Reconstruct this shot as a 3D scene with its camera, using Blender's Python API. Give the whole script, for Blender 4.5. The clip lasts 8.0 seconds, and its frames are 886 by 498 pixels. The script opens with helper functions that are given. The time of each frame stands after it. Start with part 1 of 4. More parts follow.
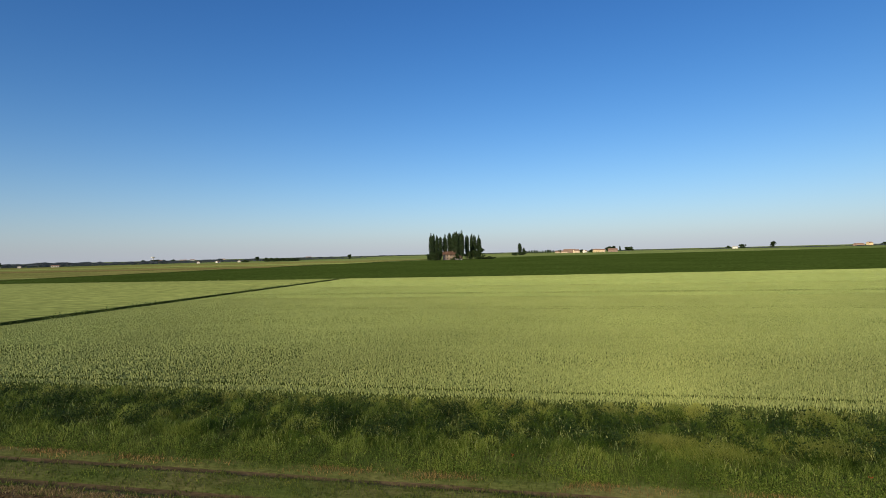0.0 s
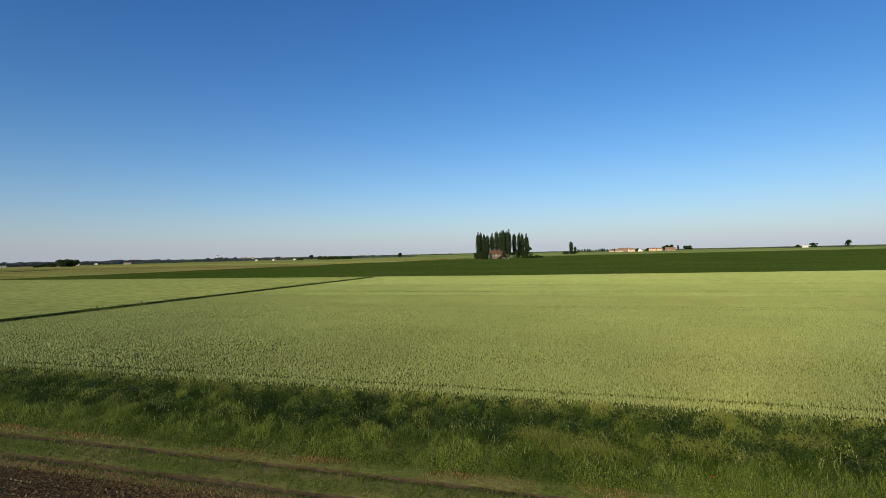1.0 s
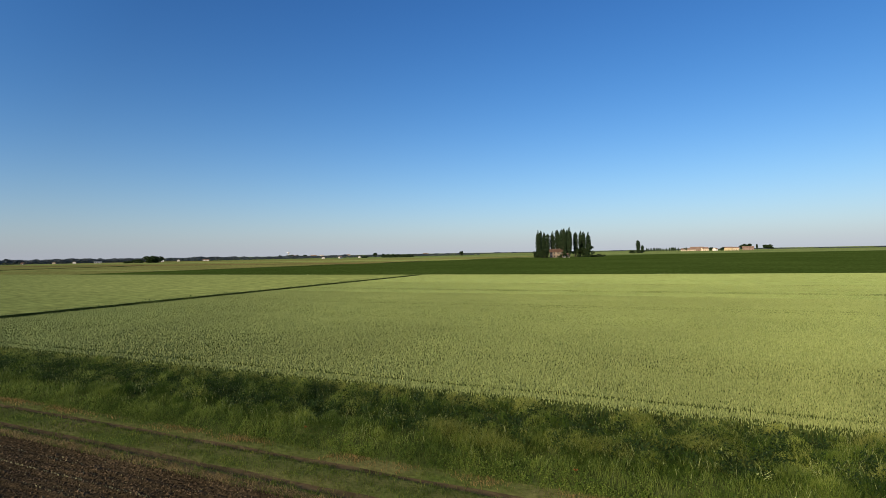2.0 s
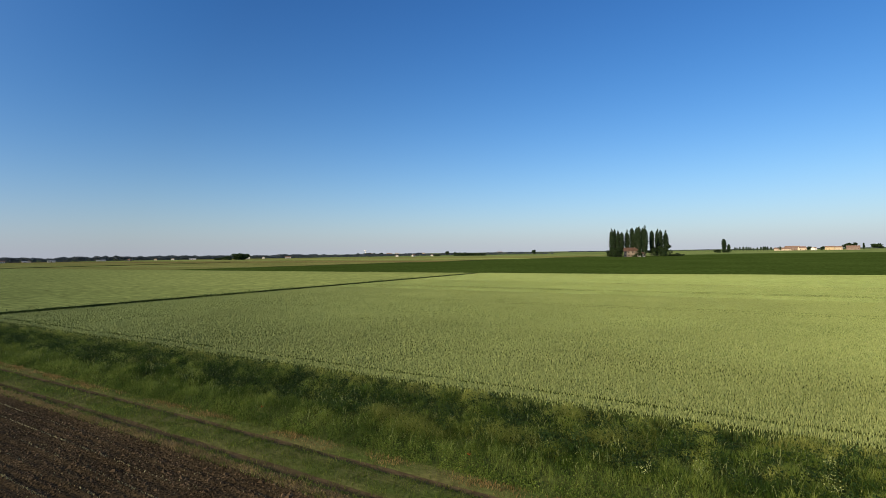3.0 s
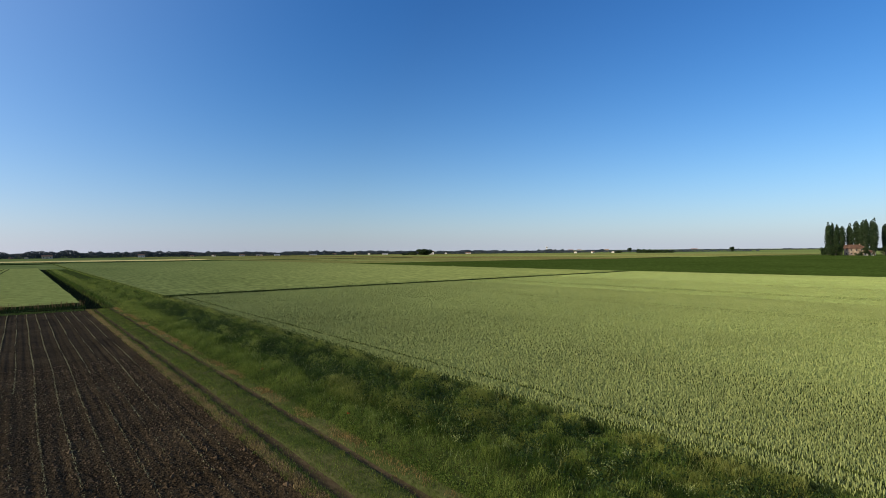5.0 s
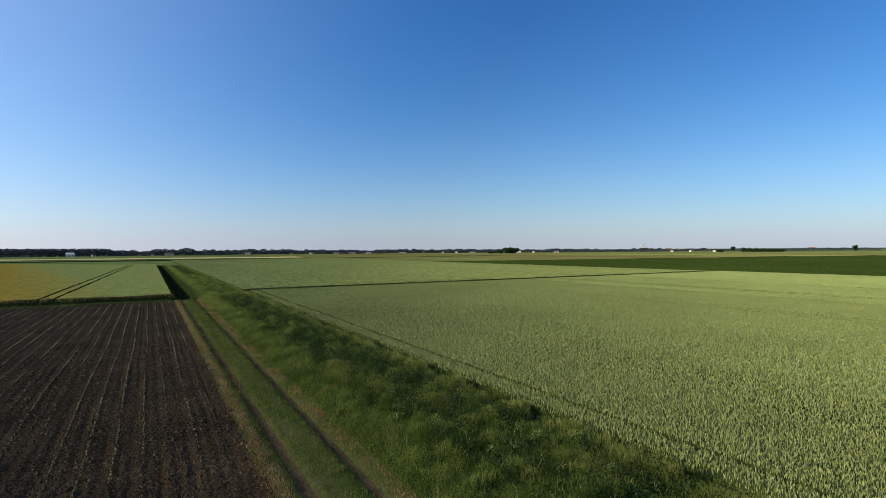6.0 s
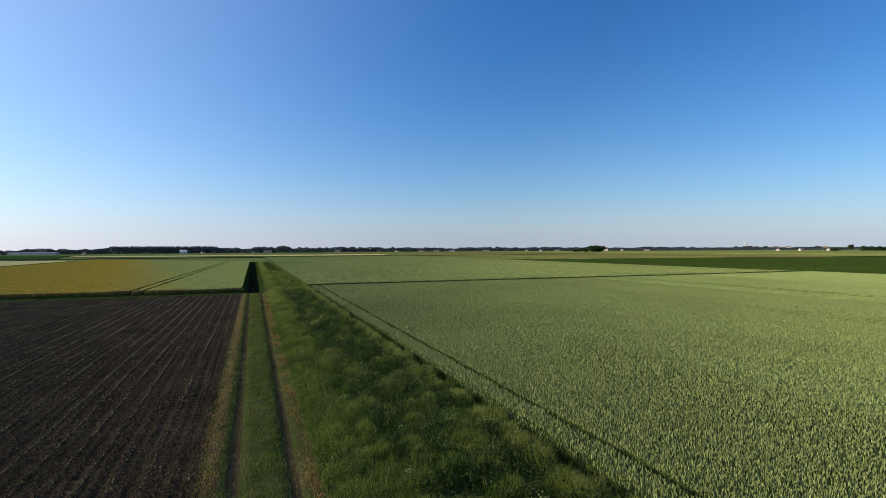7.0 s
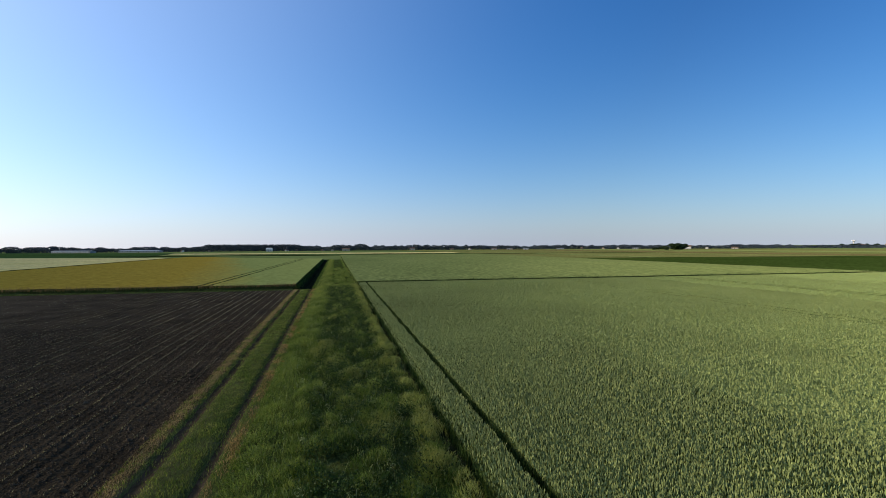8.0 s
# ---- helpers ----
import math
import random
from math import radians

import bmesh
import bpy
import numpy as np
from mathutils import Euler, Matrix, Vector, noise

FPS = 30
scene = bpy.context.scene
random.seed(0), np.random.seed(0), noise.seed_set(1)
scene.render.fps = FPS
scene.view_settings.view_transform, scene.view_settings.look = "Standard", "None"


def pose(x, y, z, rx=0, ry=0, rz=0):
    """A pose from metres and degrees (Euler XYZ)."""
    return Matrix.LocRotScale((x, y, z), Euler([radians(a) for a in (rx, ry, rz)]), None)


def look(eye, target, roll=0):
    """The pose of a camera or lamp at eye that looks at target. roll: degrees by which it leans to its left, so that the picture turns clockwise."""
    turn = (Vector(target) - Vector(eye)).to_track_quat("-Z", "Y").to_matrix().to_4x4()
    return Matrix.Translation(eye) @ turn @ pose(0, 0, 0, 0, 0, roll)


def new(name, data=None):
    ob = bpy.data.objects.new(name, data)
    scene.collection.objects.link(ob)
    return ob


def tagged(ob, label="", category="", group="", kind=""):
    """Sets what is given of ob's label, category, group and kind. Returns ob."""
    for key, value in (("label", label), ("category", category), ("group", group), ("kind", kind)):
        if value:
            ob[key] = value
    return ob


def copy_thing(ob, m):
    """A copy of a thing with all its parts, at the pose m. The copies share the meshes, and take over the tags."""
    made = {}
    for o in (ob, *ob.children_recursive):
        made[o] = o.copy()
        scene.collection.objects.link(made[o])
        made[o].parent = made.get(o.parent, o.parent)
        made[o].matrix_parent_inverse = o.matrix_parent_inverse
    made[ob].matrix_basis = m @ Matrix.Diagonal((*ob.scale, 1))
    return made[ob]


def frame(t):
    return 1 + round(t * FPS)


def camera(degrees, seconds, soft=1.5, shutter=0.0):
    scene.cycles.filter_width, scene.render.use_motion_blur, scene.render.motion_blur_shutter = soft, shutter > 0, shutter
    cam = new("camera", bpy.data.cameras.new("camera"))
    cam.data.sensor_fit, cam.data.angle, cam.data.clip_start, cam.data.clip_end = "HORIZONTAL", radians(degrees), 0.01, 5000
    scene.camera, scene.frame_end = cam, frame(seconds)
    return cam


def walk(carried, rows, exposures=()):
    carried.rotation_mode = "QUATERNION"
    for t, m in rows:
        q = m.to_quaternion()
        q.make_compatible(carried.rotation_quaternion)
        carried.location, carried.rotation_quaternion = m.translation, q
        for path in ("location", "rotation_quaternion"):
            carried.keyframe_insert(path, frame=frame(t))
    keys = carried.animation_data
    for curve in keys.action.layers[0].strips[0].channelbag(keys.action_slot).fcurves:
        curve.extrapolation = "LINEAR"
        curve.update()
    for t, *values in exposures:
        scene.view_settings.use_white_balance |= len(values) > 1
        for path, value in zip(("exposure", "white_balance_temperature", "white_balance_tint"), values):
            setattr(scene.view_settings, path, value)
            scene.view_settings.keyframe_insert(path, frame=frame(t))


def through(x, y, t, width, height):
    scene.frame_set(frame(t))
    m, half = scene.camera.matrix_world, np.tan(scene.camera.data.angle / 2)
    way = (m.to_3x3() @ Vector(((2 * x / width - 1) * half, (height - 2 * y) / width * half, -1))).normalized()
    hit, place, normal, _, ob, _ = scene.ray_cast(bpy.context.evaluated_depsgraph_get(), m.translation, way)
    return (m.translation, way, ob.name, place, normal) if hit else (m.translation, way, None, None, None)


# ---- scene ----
cam = camera(79.1, 8.0, soft=0.55)
ROWS = [
    (0.0, 0.000, 0.000, 7.643, 90.445, 1.395, 11.809),
    (0.5, 3.089, 0.184, 7.579, 90.438, 1.355, 14.230),
    (1.0, 6.318, 0.467, 7.544, 90.424, 1.270, 17.454),
    (1.5, 9.309, 0.836, 7.511, 90.408, 1.163, 20.851),
    (2.0, 12.363, 1.389, 7.478, 90.384, 1.041, 24.355),
    (3.5, 20.899, 3.725, 7.340, 90.326, 0.731, 37.069),
    (4.0, 23.816, 4.924, 7.347, 90.279, 0.643, 42.200),
    (4.5, 26.470, 6.263, 7.353, 90.218, 0.572, 46.960),
    (6.0, 34.014, 11.253, 7.236, 90.077, 0.412, 61.309),
    (6.5, 36.178, 13.503, 7.220, 90.007, 0.370, 65.903),
    (7.0, 38.292, 16.066, 7.228, 89.915, 0.323, 70.516),
    (7.5, 40.365, 18.718, 7.280, 89.802, 0.323, 74.701),
    (8.0, 42.387, 21.491, 7.407, 89.728, 0.353, 78.643),
]
walk(cam, [(t, pose(x, y, z, rx, ry, rz)) for t, x, y, z, rx, ry, rz in ROWS], [(0.0, 0.09, 6450.0, 13.0), (2.0, 0.11, 6420.0, 13.0), (4.0, 0.20, 6300.0, 13.0), (6.0, 0.26, 6150.0, 12.0), (8.0, 0.27, 6080.0, 12.0)])

# ---- sky and sun ----
SUN_YAW, SUN_UP = 169.0, 20.0  # degrees, anticlockwise from +y, and above the horizon
world = bpy.data.worlds.new("sky")
scene.world = world
world.use_nodes = True
wn, wl = world.node_tree.nodes, world.node_tree.links
sky = wn.new("ShaderNodeTexSky")
sky.sky_type = "NISHITA"
sky.sun_disc = False
sky.sun_elevation = radians(SUN_UP)
sky.sun_rotation = radians(-SUN_YAW)
sky.altitude, sky.air_density, sky.dust_density, sky.ozone_density = 20, 0.85, 0.75, 4.6
haze = wn.new("ShaderNodeMix")
haze.data_type, haze.blend_type = "RGBA", "MULTIPLY"
haze.inputs[0].default_value = 1.0
haze.inputs[7].default_value = (1.0, 1.0, 0.935, 1.0)
wl.new(sky.outputs[0], haze.inputs[6])
deep = wn.new("ShaderNodeHueSaturation")
deep.inputs["Saturation"].default_value = 1.2
wl.new(haze.outputs[2], deep.inputs["Color"])


def sky_math(operation, a, b=0.0, clamp=False):
    node = wn.new("ShaderNodeMath")
    node.operation, node.use_clamp = operation, clamp
    for sock, v in zip(node.inputs, (a, b)):
        if isinstance(v, (int, float)):
            sock.default_value = v
        else:
            wl.new(v, sock)
    return node.outputs[0]


def sky_mix(kind, fac, a, b):
    node = wn.new("ShaderNodeMix")
    node.data_type, node.blend_type = "RGBA", kind
    for sock, v in zip((node.inputs[0], node.inputs[6], node.inputs[7]), (fac, a, b)):
        if isinstance(v, tuple):
            sock.default_value = (*v, 1)
        elif isinstance(v, (int, float)):
            sock.default_value = v
        else:
            wl.new(v, sock)
    return node.outputs[2]


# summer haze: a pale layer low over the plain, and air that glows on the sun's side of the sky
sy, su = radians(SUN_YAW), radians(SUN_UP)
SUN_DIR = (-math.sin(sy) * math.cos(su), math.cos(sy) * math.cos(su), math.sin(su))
way = wn.new("ShaderNodeTexCoord").outputs["Generated"]
split = wn.new("ShaderNodeSeparateXYZ")
wl.new(way, split.inputs[0])
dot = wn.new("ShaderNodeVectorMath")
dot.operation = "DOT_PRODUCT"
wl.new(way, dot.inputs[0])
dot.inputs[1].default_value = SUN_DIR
high = sky_math("MULTIPLY", sky_math("SUBTRACT", split.outputs[2], 0.12), 3.3, True)
deep_blue = sky_mix("MULTIPLY", high, deep.outputs[0], (0.99, 0.91, 1.03))
low = sky_math("MULTIPLY", sky_math("POWER", 2.718, sky_math("MULTIPLY", sky_math("MAXIMUM", split.outputs[2], 0.0), -1 / 0.085)), 0.8)
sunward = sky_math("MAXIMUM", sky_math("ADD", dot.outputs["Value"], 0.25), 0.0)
air = sky_mix("MIX", low, deep_blue, (2.95, 3.15, 3.65))
backlit = sky_math("MULTIPLY", sky_math("MAXIMUM", sky_math("SUBTRACT", -0.1, dot.outputs["Value"]), 0.0), low)
air = sky_mix("ADD", backlit, air, (1.2, 1.25, 1.25))
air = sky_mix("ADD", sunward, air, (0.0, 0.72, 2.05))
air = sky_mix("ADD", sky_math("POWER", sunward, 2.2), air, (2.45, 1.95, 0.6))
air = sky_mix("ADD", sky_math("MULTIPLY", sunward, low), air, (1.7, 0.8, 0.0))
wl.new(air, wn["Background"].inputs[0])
wn["Background"].inputs[1].default_value = 0.126
lamp = bpy.data.lights.new("sun", "SUN")
lamp.energy, lamp.angle, lamp.color = 5.0, radians(0.53), (1.0, 0.81, 0.50)
sun = new("sun", lamp)
sun.matrix_world = look(tuple(100 * c for c in SUN_DIR), (0, 0, 0))

# ---- materials ----
rng = np.random.default_rng(7)


def ramp(nt, fac, *stops):
    node = nt.nodes.new("ShaderNodeValToRGB")
    el = node.color_ramp.elements
    while len(el) < len(stops):
        el.new(0.5)
    for e, (p, c) in zip(el, stops):
        e.position, e.color = p, (*c, 1)
    nt.links.new(fac, node.inputs[0])
    return node.outputs[0]


def noise_at(nt, scale, detail=3, stretch=(1, 1, 1)):
    co = nt.nodes.new("ShaderNodeTexCoord")
    mp = nt.nodes.new("ShaderNodeMapping")
    mp.inputs["Scale"].default_value = stretch
    tx = nt.nodes.new("ShaderNodeTexNoise")
    tx.inputs["Scale"].default_value, tx.inputs["Detail"].default_value = scale, detail
    nt.links.new(co.outputs["Object"], mp.inputs[0])
    nt.links.new(mp.outputs[0], tx.inputs[0])
    return tx.outputs[0]


def mix(nt, kind, fac, a, b):
    node = nt.nodes.new("ShaderNodeMix")
    node.data_type, node.blend_type = "RGBA", kind
    for sock, v in ((node.inputs[0], fac), (node.inputs[6], a), (node.inputs[7], b)):
        if isinstance(v, (int, float)):
            sock.default_value = v
        elif isinstance(v, tuple):
            sock.default_value = (*v, 1)
        else:
            nt.links.new(v, sock)
    return node.outputs[2]


def start(name):
    m = bpy.data.materials.new(name)
    m.use_nodes = True
    nt = m.node_tree
    bsdf = nt.nodes["Principled BSDF"]
    bsdf.inputs["Specular IOR Level"].default_value = 0.12
    bsdf.inputs["Diffuse Roughness"].default_value = 1.0
    return m, nt, bsdf


def surface(name, dark, light, big, fine, rough=0.9, bump=0.0, bump_scale=None, stretch=(1, 1, 1), stain=None, spread=(0.3, 0.7), shine=0.0, grain=(0.62, 1.25), fuzz=1.0):
    """A ground or wall surface: two colours over a broad noise, a finer one over it, and relief."""
    m, nt, bsdf = start(name)
    col = ramp(nt, noise_at(nt, big, 4, stretch), (spread[0], dark), (spread[1], light))
    f = ramp(nt, noise_at(nt, fine, 4, stretch), (0.3, (grain[0],) * 3), (0.7, (grain[1],) * 3))
    col = mix(nt, "MULTIPLY", 1.0, col, f)
    if stain:
        s = ramp(nt, noise_at(nt, stain[1], 3), (stain[2], (0, 0, 0)), (stain[3], (1, 1, 1)))
        col = mix(nt, "MIX", s, col, stain[0])
    nt.links.new(col, bsdf.inputs["Base Color"])
    bsdf.inputs["Roughness"].default_value = rough
    bsdf.inputs["Specular IOR Level"].default_value = shine
    bsdf.inputs["Diffuse Roughness"].default_value = fuzz
    if bump:
        b = nt.nodes.new("ShaderNodeBump")
        b.inputs["Distance"].default_value = bump
        nt.links.new(noise_at(nt, bump_scale or fine, 5), b.inputs["Height"])
        nt.links.new(b.outputs[0], bsdf.inputs["Normal"])
    return m


def leafy(name, dark, mid, light, patch=0.3, through=0.3, tint=(1, 1, 1), rough=0.6, fuzz=0.0):
    """Leaves, blades and ears: each takes its own tone, patches of the field theirs, and some light passes through."""
    m, nt, bsdf = start(name)
    at = nt.nodes.new("ShaderNodeAttribute")
    at.attribute_name = "tone"
    col = ramp(nt, at.outputs["Fac"], (0.0, dark), (0.5, mid), (1.0, light))
    p = ramp(nt, noise_at(nt, patch, 3), (0.3, tuple(0.72 * c for c in tint)), (0.7, (1.2, 1.2, 1.2)))
    col = mix(nt, "MULTIPLY", 1.0, col, p)
    nt.links.new(col, bsdf.inputs["Base Color"])
    bsdf.inputs["Roughness"].default_value = rough
    bsdf.inputs["Diffuse Roughness"].default_value = fuzz
    tr = nt.nodes.new("ShaderNodeBsdfTranslucent")
    nt.links.new(col, tr.inputs[0])
    mx = nt.nodes.new("ShaderNodeMixShader")
    mx.inputs[0].default_value = through
    nt.links.new(bsdf.outputs[0], mx.inputs[1])
    nt.links.new(tr.outputs[0], mx.inputs[2])
    nt.links.new(mx.outputs[0], nt.nodes["Material Output"].inputs[0])
    return m


M_SOIL = surface("dark ploughed soil", (0.0240, 0.0175, 0.0094), (0.0540, 0.0395, 0.0215), 0.25, 7.0, 1.0, 0.14, 9, shine=0.02, grain=(0.35, 1.7))
M_CLOD = surface("soil clods", (0.040, 0.027, 0.015), (0.140, 0.098, 0.057), 1.5, 14, 1.0, shine=0.03)
M_TRACK = surface("worn earth and short grass", (0.042, 0.064, 0.015), (0.085, 0.085, 0.034), 0.8, 12, 0.95, 0.02, 25, (0.35, 1, 1))
M_RUT = surface("bare rut earth", (0.036, 0.031, 0.018), (0.080, 0.060, 0.036), 0.7, 10, 0.95, 0.015, 25, (0.3, 1, 1))
M_EARTH = surface("dry trodden earth with straw", (0.046, 0.038, 0.020), (0.108, 0.082, 0.044), 0.9, 9, 0.95, 0.02, 22, (0.4, 1, 1))
M_BANK = surface("grassy earth", (0.030, 0.045, 0.012), (0.060, 0.075, 0.022), 0.5, 6, 0.95, 0.04, 12)
M_DITCH = surface("damp ditch bank", (0.014, 0.018, 0.008), (0.035, 0.040, 0.016), 0.8, 8, 0.9, 0.05, 10)
M_PLAIN = surface("far meadow and stubble", (0.108, 0.148, 0.048), (0.165, 0.198, 0.070), 0.004, 0.05, 0.95, stretch=(1, 1, 1), stain=((0.088, 0.126, 0.040), 0.0022, 0.48, 0.58), fuzz=0.4)
M_WHEATTOP = surface("wheat canopy", (0.184, 0.237, 0.076), (0.230, 0.287, 0.094), 0.035, 1.3, 0.9, 0.10, 5.0, (0.35, 1, 1))
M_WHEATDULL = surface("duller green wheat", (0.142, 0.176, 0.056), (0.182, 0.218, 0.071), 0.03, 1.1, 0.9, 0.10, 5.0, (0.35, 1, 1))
M_WHEATFAR = surface("wheat canopy farther off", (0.155, 0.203, 0.064), (0.210, 0.264, 0.085), 0.1, 2, 0.9, 0.10, 5.0)
M_WHEATMID = surface("wheat canopy with ears", (0.129, 0.168, 0.052), (0.188, 0.237, 0.076), 0.3, 4, 0.9, 0.08, 6)
# the canopy below the near ears: shade between them is painted as darker green
M_WHEATUNDER = surface("wheat leaves with gap shade painted in", (0.034, 0.050, 0.013), (0.058, 0.078, 0.021), 0.4, 5, 0.9, 0.08, 6)
# stalks are greener than the canopy; shade along crop edges is painted in as well
M_STALK = surface("dark green stalks with painted edge shade", (0.035, 0.055, 0.015), (0.065, 0.085, 0.025), 0.6, 7, 0.95)
M_BEET = surface("dark leafy crop", (0.031, 0.052, 0.010), (0.043, 0.068, 0.014), 0.02, 0.8, 0.8, 0.12, 3.0, fuzz=0.4)


def ripening(name):
    """Barley that turns from green to gold across the field, with patches."""
    m, nt, bsdf = start(name)
    co = nt.nodes.new("ShaderNodeTexCoord")
    xyz = nt.nodes.new("ShaderNodeSeparateXYZ")
    nt.links.new(co.outputs["Object"], xyz.inputs[0])
    k = nt.nodes.new("ShaderNodeMath")
    k.operation, k.inputs[1].default_value = "MULTIPLY_ADD", -0.18
    nt.links.new(xyz.outputs[0], k.inputs[0])
    nt.links.new(xyz.outputs[1], k.inputs[2])
    s = nt.nodes.new("ShaderNodeMapRange")
    s.inputs[1].default_value, s.inputs[2].default_value = 0.8, 28.8
    nt.links.new(k.outputs[0], s.inputs[0])
    w = nt.nodes.new("ShaderNodeMath")
    w.operation, w.inputs[1].default_value = "MULTIPLY_ADD", 0.5
    nt.links.new(noise_at(nt, 0.04, 4), w.inputs[0])
    nt.links.new(s.outputs[0], w.inputs[2])
    col = ramp(nt, w.outputs[0], (0.3, (0.320, 0.230, 0.034)), (0.62, (0.295, 0.252, 0.056)), (0.95, (0.235, 0.270, 0.078)))
    f = ramp(nt, noise_at(nt, 0.9, 4), (0.3, (0.72, 0.72, 0.72)), (0.7, (1.2, 1.2, 1.2)))
    nt.links.new(mix(nt, "MULTIPLY", 1.0, col, f), bsdf.inputs["Base Color"])
    bsdf.inputs["Roughness"].default_value = 0.95
    bsdf.inputs["Specular IOR Level"].default_value = 0.0
    b = nt.nodes.new("ShaderNodeBump")
    b.inputs["Distance"].default_value = 0.1
    nt.links.new(noise_at(nt, 4, 5), b.inputs["Height"])
    nt.links.new(b.outputs[0], bsdf.inputs["Normal"])
    return m


M_BARLEY = ripening("ripening barley")
M_PALE = surface("pale dry crop", (0.56, 0.47, 0.17), (0.66, 0.56, 0.23), 0.02, 0.6, 0.9)
M_OLIVE = surface("olive field", (0.122, 0.134, 0.040), (0.180, 0.180, 0.058), 0.02, 0.5, 0.9, fuzz=0.4)
M_BROWN = surface("brownish field", (0.115, 0.100, 0.036), (0.165, 0.140, 0.052), 0.02, 0.5, 0.9, fuzz=0.4)
M_GREENFAR = surface("distant green crop", (0.045, 0.085, 0.022), (0.065, 0.11, 0.03), 0.02, 0.5, 0.9)
M_EAR = leafy("wheat ears and leaves", (0.114, 0.150, 0.048), (0.204, 0.248, 0.085), (0.342, 0.388, 0.150), 0.05, 0.14, (1.25, 1.25, 1.25), fuzz=1.0)
M_BLADE = leafy("tall grass blades", (0.012, 0.032, 0.005), (0.070, 0.118, 0.015), (0.232, 0.272, 0.054), 0.42, 0.45, (0.62, 0.76, 0.70), fuzz=1.0)
M_DRYING = leafy("olive grass going to seed", (0.030, 0.045, 0.008), (0.108, 0.142, 0.024), (0.255, 0.282, 0.066), 0.5, 0.45, fuzz=1.0)
M_WEED = leafy("weed leaves", (0.014, 0.032, 0.008), (0.040, 0.072, 0.015), (0.105, 0.145, 0.034), 0.5, 0.35)
M_SHORT = leafy("short track grass", (0.036, 0.066, 0.010), (0.088, 0.128, 0.018), (0.21, 0.215, 0.045), 0.6, 0.45)
M_STRAW = leafy("dry straw-coloured grass", (0.13, 0.096, 0.040), (0.245, 0.182, 0.078), (0.38, 0.295, 0.135), 0.6, 0.4)
M_RUST = leafy("rust-coloured dead grass", (0.13, 0.085, 0.030), (0.23, 0.155, 0.055), (0.36, 0.255, 0.095), 0.6, 0.3)
M_SEEDLING = leafy("crop seedlings", (0.11, 0.105, 0.050), (0.20, 0.185, 0.095), (0.32, 0.295, 0.165), 0.5, 0.3)
M_POPLAR = leafy("poplar foliage", (0.015, 0.030, 0.014), (0.026, 0.047, 0.020), (0.042, 0.068, 0.030), 0.15, 0.2)
M_TREE = leafy("tree foliage", (0.010, 0.022, 0.008), (0.022, 0.040, 0.013), (0.042, 0.066, 0.021), 0.1, 0.2)
# blue-grey leaves: the haze of distance is painted into this colour
M_WOODS = leafy("far woods foliage with painted haze", (0.034, 0.046, 0.058), (0.046, 0.060, 0.072), (0.062, 0.078, 0.088), 0.02, 0.15)
M_BARK = surface("bark", (0.06, 0.05, 0.04), (0.13, 0.11, 0.09), 0.8, 5, 0.95)
M_WHITE = surface("white render", (0.62, 0.60, 0.56), (0.76, 0.74, 0.70), 0.3, 2, 0.9)
M_CREAM = surface("cream plaster", (0.50, 0.42, 0.31), (0.62, 0.53, 0.40), 0.3, 2, 0.9)
M_YELLOW = surface("yellow plaster", (0.50, 0.41, 0.25), (0.60, 0.50, 0.32), 0.3, 2, 0.9)
M_PINK = surface("brick and pink plaster", (0.24, 0.175, 0.14), (0.33, 0.25, 0.20), 0.5, 3, 0.9)
M_TILE = surface("red clay roof tiles", (0.15, 0.098, 0.078), (0.22, 0.150, 0.12), 0.5, 3, 0.85)
M_FACADE = surface("weathered plaster", (0.14, 0.11, 0.085), (0.34, 0.28, 0.22), 0.35, 2.5, 0.95)
M_OLDTILE = surface("weathered roof tiles", (0.060, 0.040, 0.031), (0.11, 0.068, 0.050), 0.5, 3, 0.9)
M_METAL = surface("grey sheet metal", (0.24, 0.25, 0.26), (0.36, 0.37, 0.38), 0.2, 1, 0.5, shine=0.5)
M_DARK = surface("dark window glass", (0.02, 0.022, 0.025), (0.035, 0.04, 0.045), 0.5, 2, 0.15, shine=0.5)


# ---- builders ----
def part(name, bm, material, parent=None, label=""):
    me = bpy.data.meshes.new(name)
    bm.to_mesh(me)
    bm.free()
    me.materials.append(material)
    ob = new(name, me)
    ob.parent = parent
    if label:
        ob["label"] = label
    return ob


def raw(name, verts, faces, material, parent=None, tone=None, smooth=False):
    """One mesh from numpy arrays: verts (n, 3), faces a list of (m, k) index arrays."""
    me = bpy.data.meshes.new(name)
    loops = np.concatenate([f.ravel() for f in faces]).astype(np.int32)
    sizes = np.concatenate([np.full(len(f), f.shape[1]) for f in faces]).astype(np.int32)
    me.vertices.add(len(verts))
    me.vertices.foreach_set("co", np.ascontiguousarray(verts, dtype=np.float32).ravel())
    me.loops.add(len(loops))
    me.loops.foreach_set("vertex_index", loops)
    me.polygons.add(len(sizes))
    me.polygons.foreach_set("loop_start", np.concatenate([[0], np.cumsum(sizes)[:-1]]).astype(np.int32))
    me.polygons.foreach_set("use_smooth", np.full(len(sizes), smooth))
    if tone is not None:
        me.attributes.new("tone", "FLOAT", "POINT").data.foreach_set("value", np.ascontiguousarray(tone, dtype=np.float32))
    me.update(calc_edges=True)
    me.validate()
    me.materials.append(material)
    ob = new(name, me)
    ob.parent = parent
    return ob


